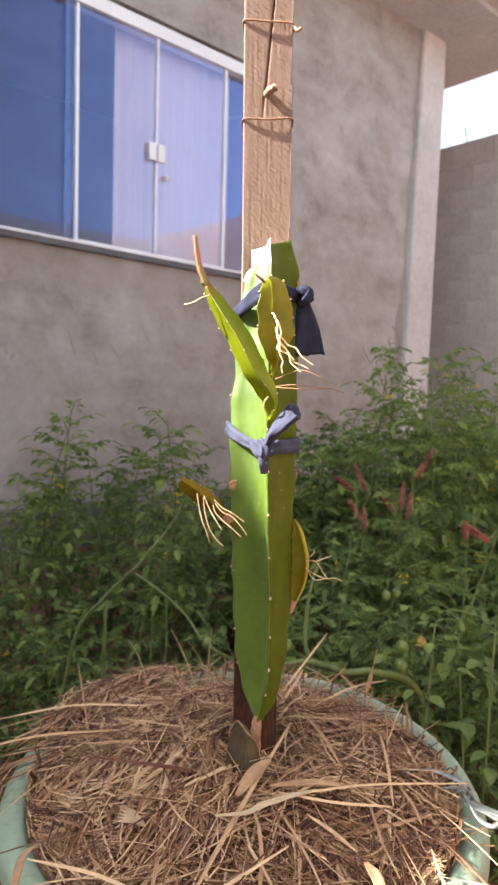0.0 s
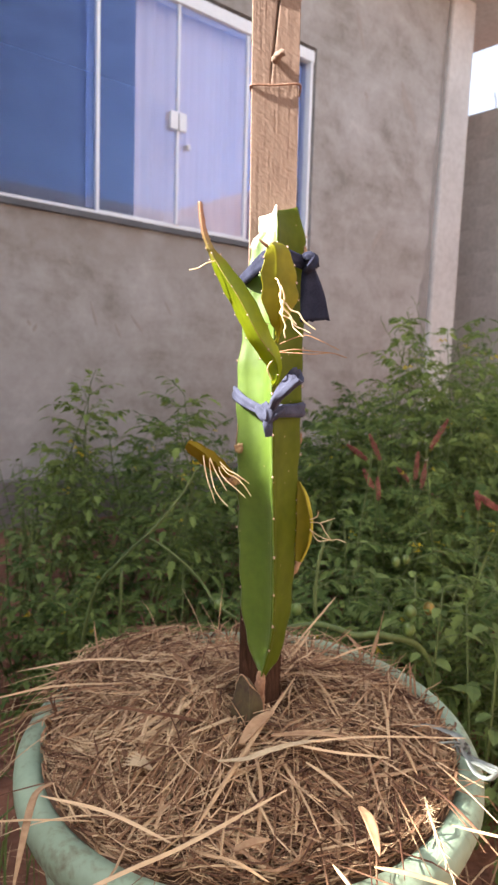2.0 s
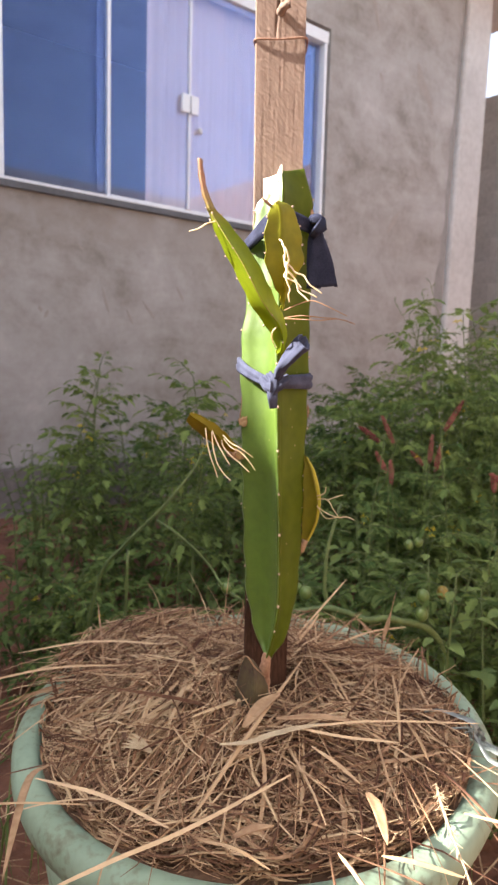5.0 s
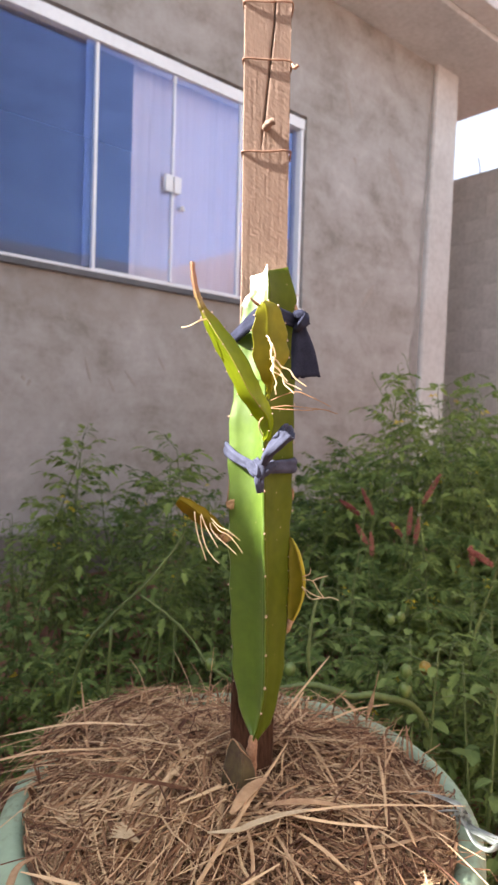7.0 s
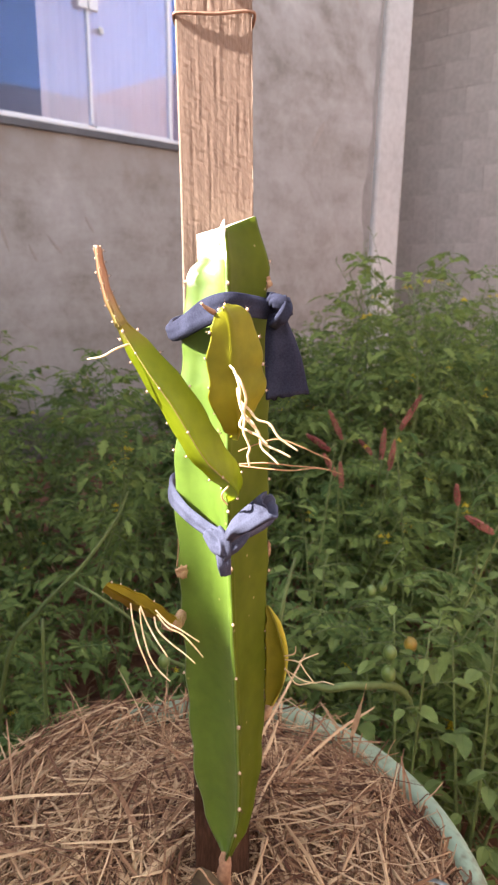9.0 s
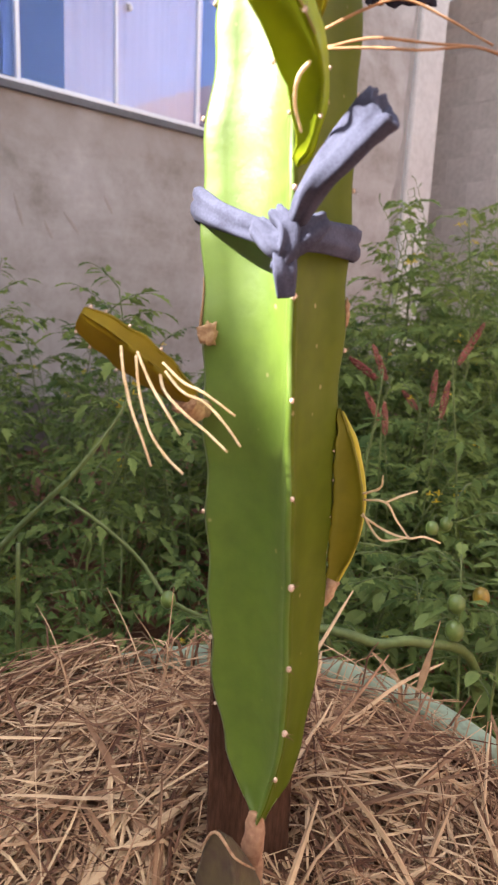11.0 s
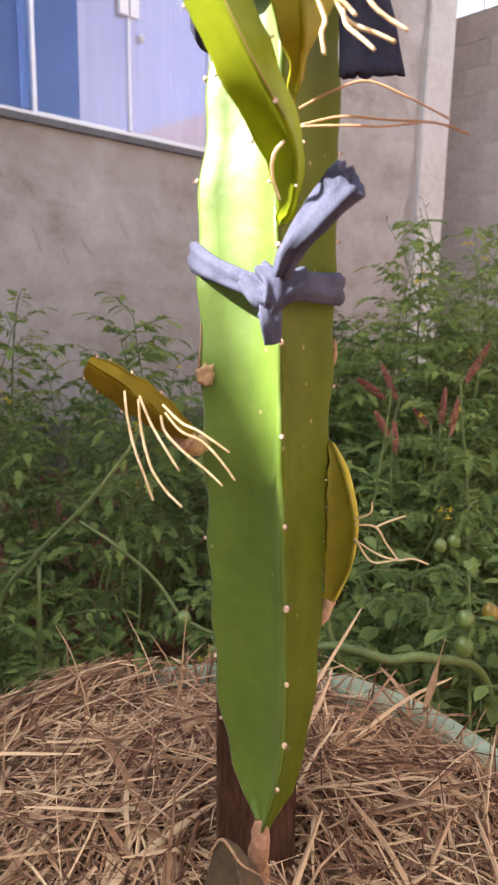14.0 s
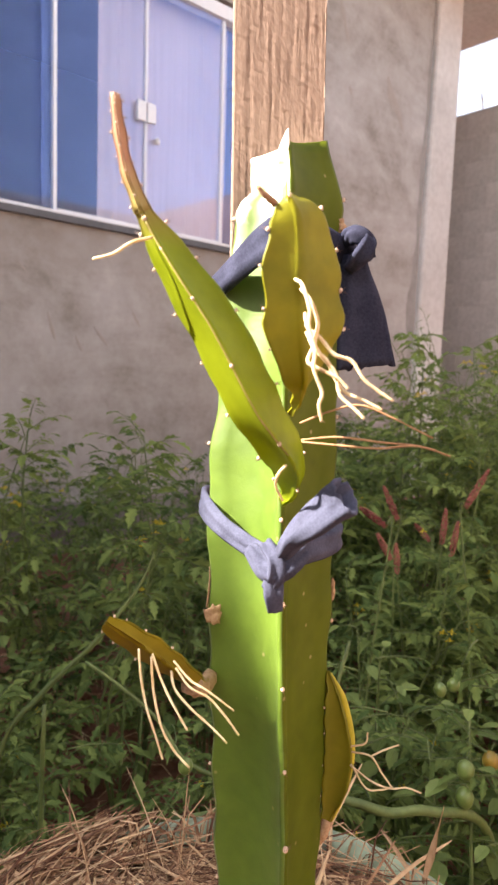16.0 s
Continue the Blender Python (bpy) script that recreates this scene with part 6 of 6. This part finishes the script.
# slender grass stems leaning through the tall growth
for k, (x, y, h, lean) in enumerate(((0.80, 1.16, 0.86, -0.30), (0.72, 1.02, 0.76, -0.26), (0.90, 1.40, 0.98, -0.34), (0.76, 0.90, 0.70, -0.45), (0.96, 1.20, 0.84, -0.50))):
    rr = random.Random(500 + k)
    clump = thing("grass_clump", Matrix.Translation(to_world(x, y)), "clump of slender pale green grass stems gone to seed", "grass", "grass stems in the bed")
    across = PLANT.to_3x3() @ Vector((1, 0, 0))
    for i in range(5):
        ln = lean * rr.uniform(0.6, 1.4)
        hh = h * rr.uniform(0.75, 1.05)
        bm = bmesh.new()
        pts = [Vector((0, 0, -0.01)), across * ln * 0.35 * hh + Vector((0, rr.gauss(0, 0.02), 0.42 * hh)), across * ln * 0.72 * hh + Vector((0, rr.gauss(0, 0.03), 0.76 * hh)), across * ln * 1.05 * hh + Vector((0, rr.gauss(0, 0.03), hh))]
        tube(bm, pts, (0.0016, 0.0013, 0.0009, 0.0005), 5, 5)
        path = smooth_path(pts, 12)
        for q in path[-12:]:
            d = Vector((rr.gauss(0, 1), rr.gauss(0, 1), 0.8)).normalized()
            tube(bm, [q, q + d * 0.012, q + d * 0.018], (0.0005, 0.0011, 0.0003), 4, 2)
        part("stem", bm, LEAF_PALE, clump)

# a tall dark weed against the boundary wall
weed = broadleaf_weed(150, 0.93)
weed.matrix_basis = Matrix.Translation(to_world(1.02, 2.15)) @ pose(0, 0, 0, 0, 0, 40)

# red plumed flower spikes among the weeds
SPOTS = ((0.231, 0.69, 0.580, -55, 0.050), (0.300, 0.832, 0.577, -25, 0.062), (0.278, 0.785, 0.512, -30, 0.050), (0.300, 0.785, 0.492, -5, 0.050), (0.400, 0.95, 0.500, -42, 0.045), (0.397, 0.834, 0.536, 4, 0.062),
         (0.4035, 0.80, 0.521, 9, 0.062), (0.414, 0.745, 0.616, 30, 0.072), (0.373, 0.38, 0.541, -58, 0.048), (0.455, 0.62, 0.50, -8, 0.036))
for k, (x, y, z, lean, size) in enumerate(SPOTS):
    rr = random.Random(300 + k)
    base, top = to_world(x, y, 0), to_world(x, y, z)
    spike = thing("cockscomb_plant", Matrix.Translation(base), "weed with a dull red plumed flower spike", "plant", "red flower spikes")
    side = (PLANT.to_3x3() @ Vector((math.sin(radians(lean)), 0, math.cos(radians(lean))))).normalized()
    rel = top - base
    part("stalk", tube(bmesh.new(), [(0, 0, -0.02), rel * 0.5 + Vector((rr.gauss(0, 0.02), rr.gauss(0, 0.02), 0)), rel - side * size * 0.7, rel - side * size * 0.5], (0.0024, 0.0016, 0.0010), 6, 4), STALK, spike)
    bm = bmesh.new()
    for i in range(260):
        t = rr.random()
        a = rr.uniform(0, 6.28)
        o = side.orthogonal().normalized()
        rad = 0.0050 * math.sin(math.pi * (0.15 + 0.8 * t)) ** 0.7
        p = rel + side * size * (t - 0.5) + (Matrix.Rotation(a, 3, side) @ o) * rad
        ellipsoid(bm, p, (0.0010, 0.0010, 0.0019), side.to_track_quat("Z", "Y").to_matrix().to_4x4(), u=4, v=3)
    part("flower_spike", bm, SPIKE, spike, "dull red fuzzy spike")
    g = Greens()
    for i in range(16):
        t = rr.uniform(0.35, 0.93)
        a = rr.uniform(0, 6.28)
        way = Vector((math.cos(a), math.sin(a), 0.3))
        g.leaflet(rel * t, way, Vector((0, 0, 1)), rr.uniform(0.03, 0.055), 0.015, 2, 0.3)
    leaves = new("foliage", g.mesh("foliage", LEAF))
    leaves.parent = spike

# the low tomato vine behind the planter, with its thick stalk and fruit
vine = thing("tomato_vine", PLANT, "low tomato vine with a thick pale stalk and unripe fruit", "plant")
part("stalk", tube(bmesh.new(), [(0.36, 0.46, 0.02), (0.30, 0.40, 0.27), (0.215, 0.36, 0.328), (0.17, 0.36, 0.328), (0.13, 0.36, 0.341), (0.088, 0.365, 0.342), (-0.06, 0.40, 0.30)], (0.006, 0.0055, 0.0052, 0.005, 0.004), 8, 6), STALK, vine, "thick pale green stalk")
part("stalk", tube(bmesh.new(), [(0.12, 0.364, 0.322), (0.105, 0.37, 0.37), (0.11, 0.38, 0.44), (0.13, 0.40, 0.50)], (0.004, 0.003, 0.002), 7, 5), STALK, vine)
part("stalk", tube(bmesh.new(), [(-0.275, 0.49, 0.0), (-0.282, 0.485, 0.20), (-0.255, 0.472, 0.352), (-0.214, 0.47, 0.409), (-0.178, 0.47, 0.447), (-0.150, 0.468, 0.475), (-0.104, 0.472, 0.535), (-0.085, 0.48, 0.575)], (0.0030, 0.0028, 0.0030, 0.0034, 0.0026, 0.0030, 0.0018, 0.001), 8, 5, 0.35), STALK, vine, "slanting green stalk")
part("stalk", tube(bmesh.new(), [(-0.22, 0.47, 0.02), (-0.213, 0.47, 0.24), (-0.208, 0.47, 0.40)], (0.0035, 0.003, 0.0025), 7, 5), STALK, vine)
part("stalk", tube(bmesh.new(), [(-0.16, 0.46, 0.455), (-0.118, 0.45, 0.428), (-0.076, 0.455, 0.385), (-0.045, 0.44, 0.345), (0.0, 0.45, 0.315)], (0.002, 0.0022, 0.0026, 0.003), 7, 5, 0.3), STALK, vine)
g = Greens()
stalks = bmesh.new()
rr = random.Random(77)
for k in range(64):
    x = rr.uniform(-0.26, 0.50)
    y = 0.375 + rr.random() * 0.16 + 0.10 * max(0, -x)
    z = rr.uniform(0.16, 0.36)
    if not math.hypot(x - POT_C.x, y - POT_C.y) > 0.31 or (x < 0.03 and rr.random() < 0.6):
        continue
    a = rr.uniform(0, 6.28)
    compound_leaf(g, stalks, Vector((x, y, z)), Vector((math.cos(a), math.sin(a) * 0.6 + 0.3, rr.uniform(0.0, 0.5))), rr.uniform(0.06, 0.10), rr, 3)
for k in range(16):
    x, y, z = rr.uniform(0.10, 0.34), rr.uniform(0.39, 0.50), rr.uniform(0.36, 0.48)
    a = rr.uniform(0, 6.28)
    compound_leaf(g, stalks, Vector((x, y, z)), Vector((math.cos(a), math.sin(a) * 0.5 + 0.2, rr.uniform(-0.1, 0.4))), rr.uniform(0.055, 0.09), rr, 3)
tagged(part("stalk_tangle", stalks, STALK, vine), kind="stuff")
leaves = new("foliage", g.mesh("foliage", LEAF))
leaves.parent = vine
for (x, y, z), r, ripe in (((0.2584, 0.376, 0.332), 0.0125, 0), ((0.262, 0.385, 0.358), 0.012, 0), ((0.299, 0.404, 0.3575), 0.0115, 1), ((0.25, 0.44, 0.425), 0.009, 0), ((0.268, 0.445, 0.428), 0.009, 0),
                           ((0.055, 0.385, 0.352), 0.0125, 0), ((0.078, 0.385, 0.360), 0.012, 0), ((0.066, 0.40, 0.362), 0.011, 0), ((-0.045, 0.40, 0.362), 0.010, 0)):
    bm = bmesh.new()
    ellipsoid(bm, (0, 0, 0), (r * 0.82, r * 0.82, r * 0.98), pose(0, 0, 0, 12 * math.sin(x * 900), 10 * math.sin(x * 500), 0), u=14, v=10)
    fruit = part("tomato", bm, FRUIT_RIPE if ripe else FRUIT, vine, "orange ripening tomato" if ripe else "small green tomato", m=Matrix.Translation((x, y, z)))
    bm = bmesh.new()
    tube(bm, [(0, 0, r * 0.85), (0.002, 0.002, r * 1.25), (0.007, 0.008, r * 1.5)], 0.0006, 5, 3)
    part("fruit_stalk", bm, STALK, fruit)

# fine grass round the planter and loose straw on the soil
rnd = random.Random(5)
grass = Strips()
for k in range(420):
    a, r = rnd.uniform(0, 6.28), rnd.uniform(0.27, 0.62)
    x, y = POT_C.x + r * math.cos(a), POT_C.y + r * math.sin(a)
    if (rnd.random() < 0.45 and y < 0) or (x > 0.05 and y < 0.2):
        continue
    h = rnd.uniform(0.06, 0.22)
    lean = Vector((rnd.gauss(0, 0.4), rnd.gauss(0, 0.4), 0)) * h
    b = Vector((x, y, -0.01))
    grass.blade([b, b + lean * 0.2 + Vector((0, 0, h * 0.5)), b + lean * 0.6 + Vector((0, 0, h * 0.85)), b + lean + Vector((0, 0, h))], rnd.uniform(0.002, 0.004), 0.3, up=Vector((0.3, 1, 0)), taper=0.2)
ob = new("grass", grass.mesh("grass", LEAF_PALE))
ob.matrix_basis = PLANT
tagged(ob, "sparse green grass growing round the planter", "grass", kind="stuff")
litter = Strips()
for k in range(900):
    a, r = rnd.uniform(0, 6.28), 0.25 + 0.5 * rnd.random() ** 1.5
    x, y = POT_C.x + r * math.cos(a), POT_C.y + r * math.sin(a)
    d = rnd.uniform(0, 6.28)
    v, s = Vector((math.cos(d), math.sin(d), rnd.gauss(0, 0.12))), rnd.uniform(0.04, 0.13)
    litter.blade([Vector((x, y, 0.022 + 0.02 * rnd.random())) + v * s * t for t in (-0.5, -0.15, 0.2, 0.5)], rnd.uniform(0.0015, 0.003), 0.3)
for k in range(700):
    x, y = rnd.uniform(-0.55, 0.45), rnd.uniform(0.35, 1.5)
    d = rnd.uniform(0, 6.28)
    v, s = Vector((math.cos(d), math.sin(d), rnd.gauss(0, 0.15))), rnd.uniform(0.03, 0.12)
    litter.blade([Vector((x, y, 0.022 + 0.03 * rnd.random())) + v * s * t for t in (-0.5, -0.15, 0.2, 0.5)], rnd.uniform(0.0015, 0.004), 0.3)
ob = new("straw_litter", litter.mesh("straw_litter", STRAW))
ob.matrix_basis = PLANT
tagged(ob, "loose dry straw scattered on the soil", "straw", kind="stuff")
# clods on the bare soil
bm = bmesh.new()
for k in range(260):
    w = Vector((rnd.uniform(-0.6, 1.6), rnd.uniform(0.9, 3.0), 0.004))
    r = rnd.uniform(0.006, 0.022)
    made = bmesh.ops.create_icosphere(bm, subdivisions=1, radius=r)["verts"]
    for v in made:
        v.co = Vector((v.co.x, v.co.y, v.co.z * 0.7)) * (1 + 0.4 * noise.noise(v.co * 90 + w * 10)) + w
ob = new("soil_clods", mesh_of(bm, "soil_clods", SOIL, False))
tagged(ob, "small red soil clods strewn over the bed", "soil", kind="stuff")

# the boundary wall's blocks beyond the house corner, each with its joint
bm = bmesh.new()
box(bm, (-0.003, 0.0008, 0.0008), (0.06, 0.3942, 0.1952), 0.0014)
block_mesh = mesh_of(bm, "block", BLOCK, False)
rnd = random.Random(9)
for row in range(15):
    for k in range(9):
        ob = new("block", block_mesh)
        ob.parent = boundary
        ob.matrix_basis = pose(BX + 0.012 + rnd.uniform(-0.002, 0.002), 1.5 + 0.395 * k + (0.197 if row % 2 else 0), 0.08 + 0.196 * row, rnd.gauss(0, 0.15), 0, rnd.gauss(0, 0.2))

# a bent rebar end on the boundary wall
rebar = thing("rebar_end", pose(0, 0, 0), "thin rusty rebar end standing on the boundary wall", "rebar")
part("rod", tube(bmesh.new(), [(BX + 0.05, 3.37, 3.02), (BX + 0.05, 3.375, 3.11), (BX + 0.05, 3.395, 3.19)], 0.005, 6), WIRE, rebar)
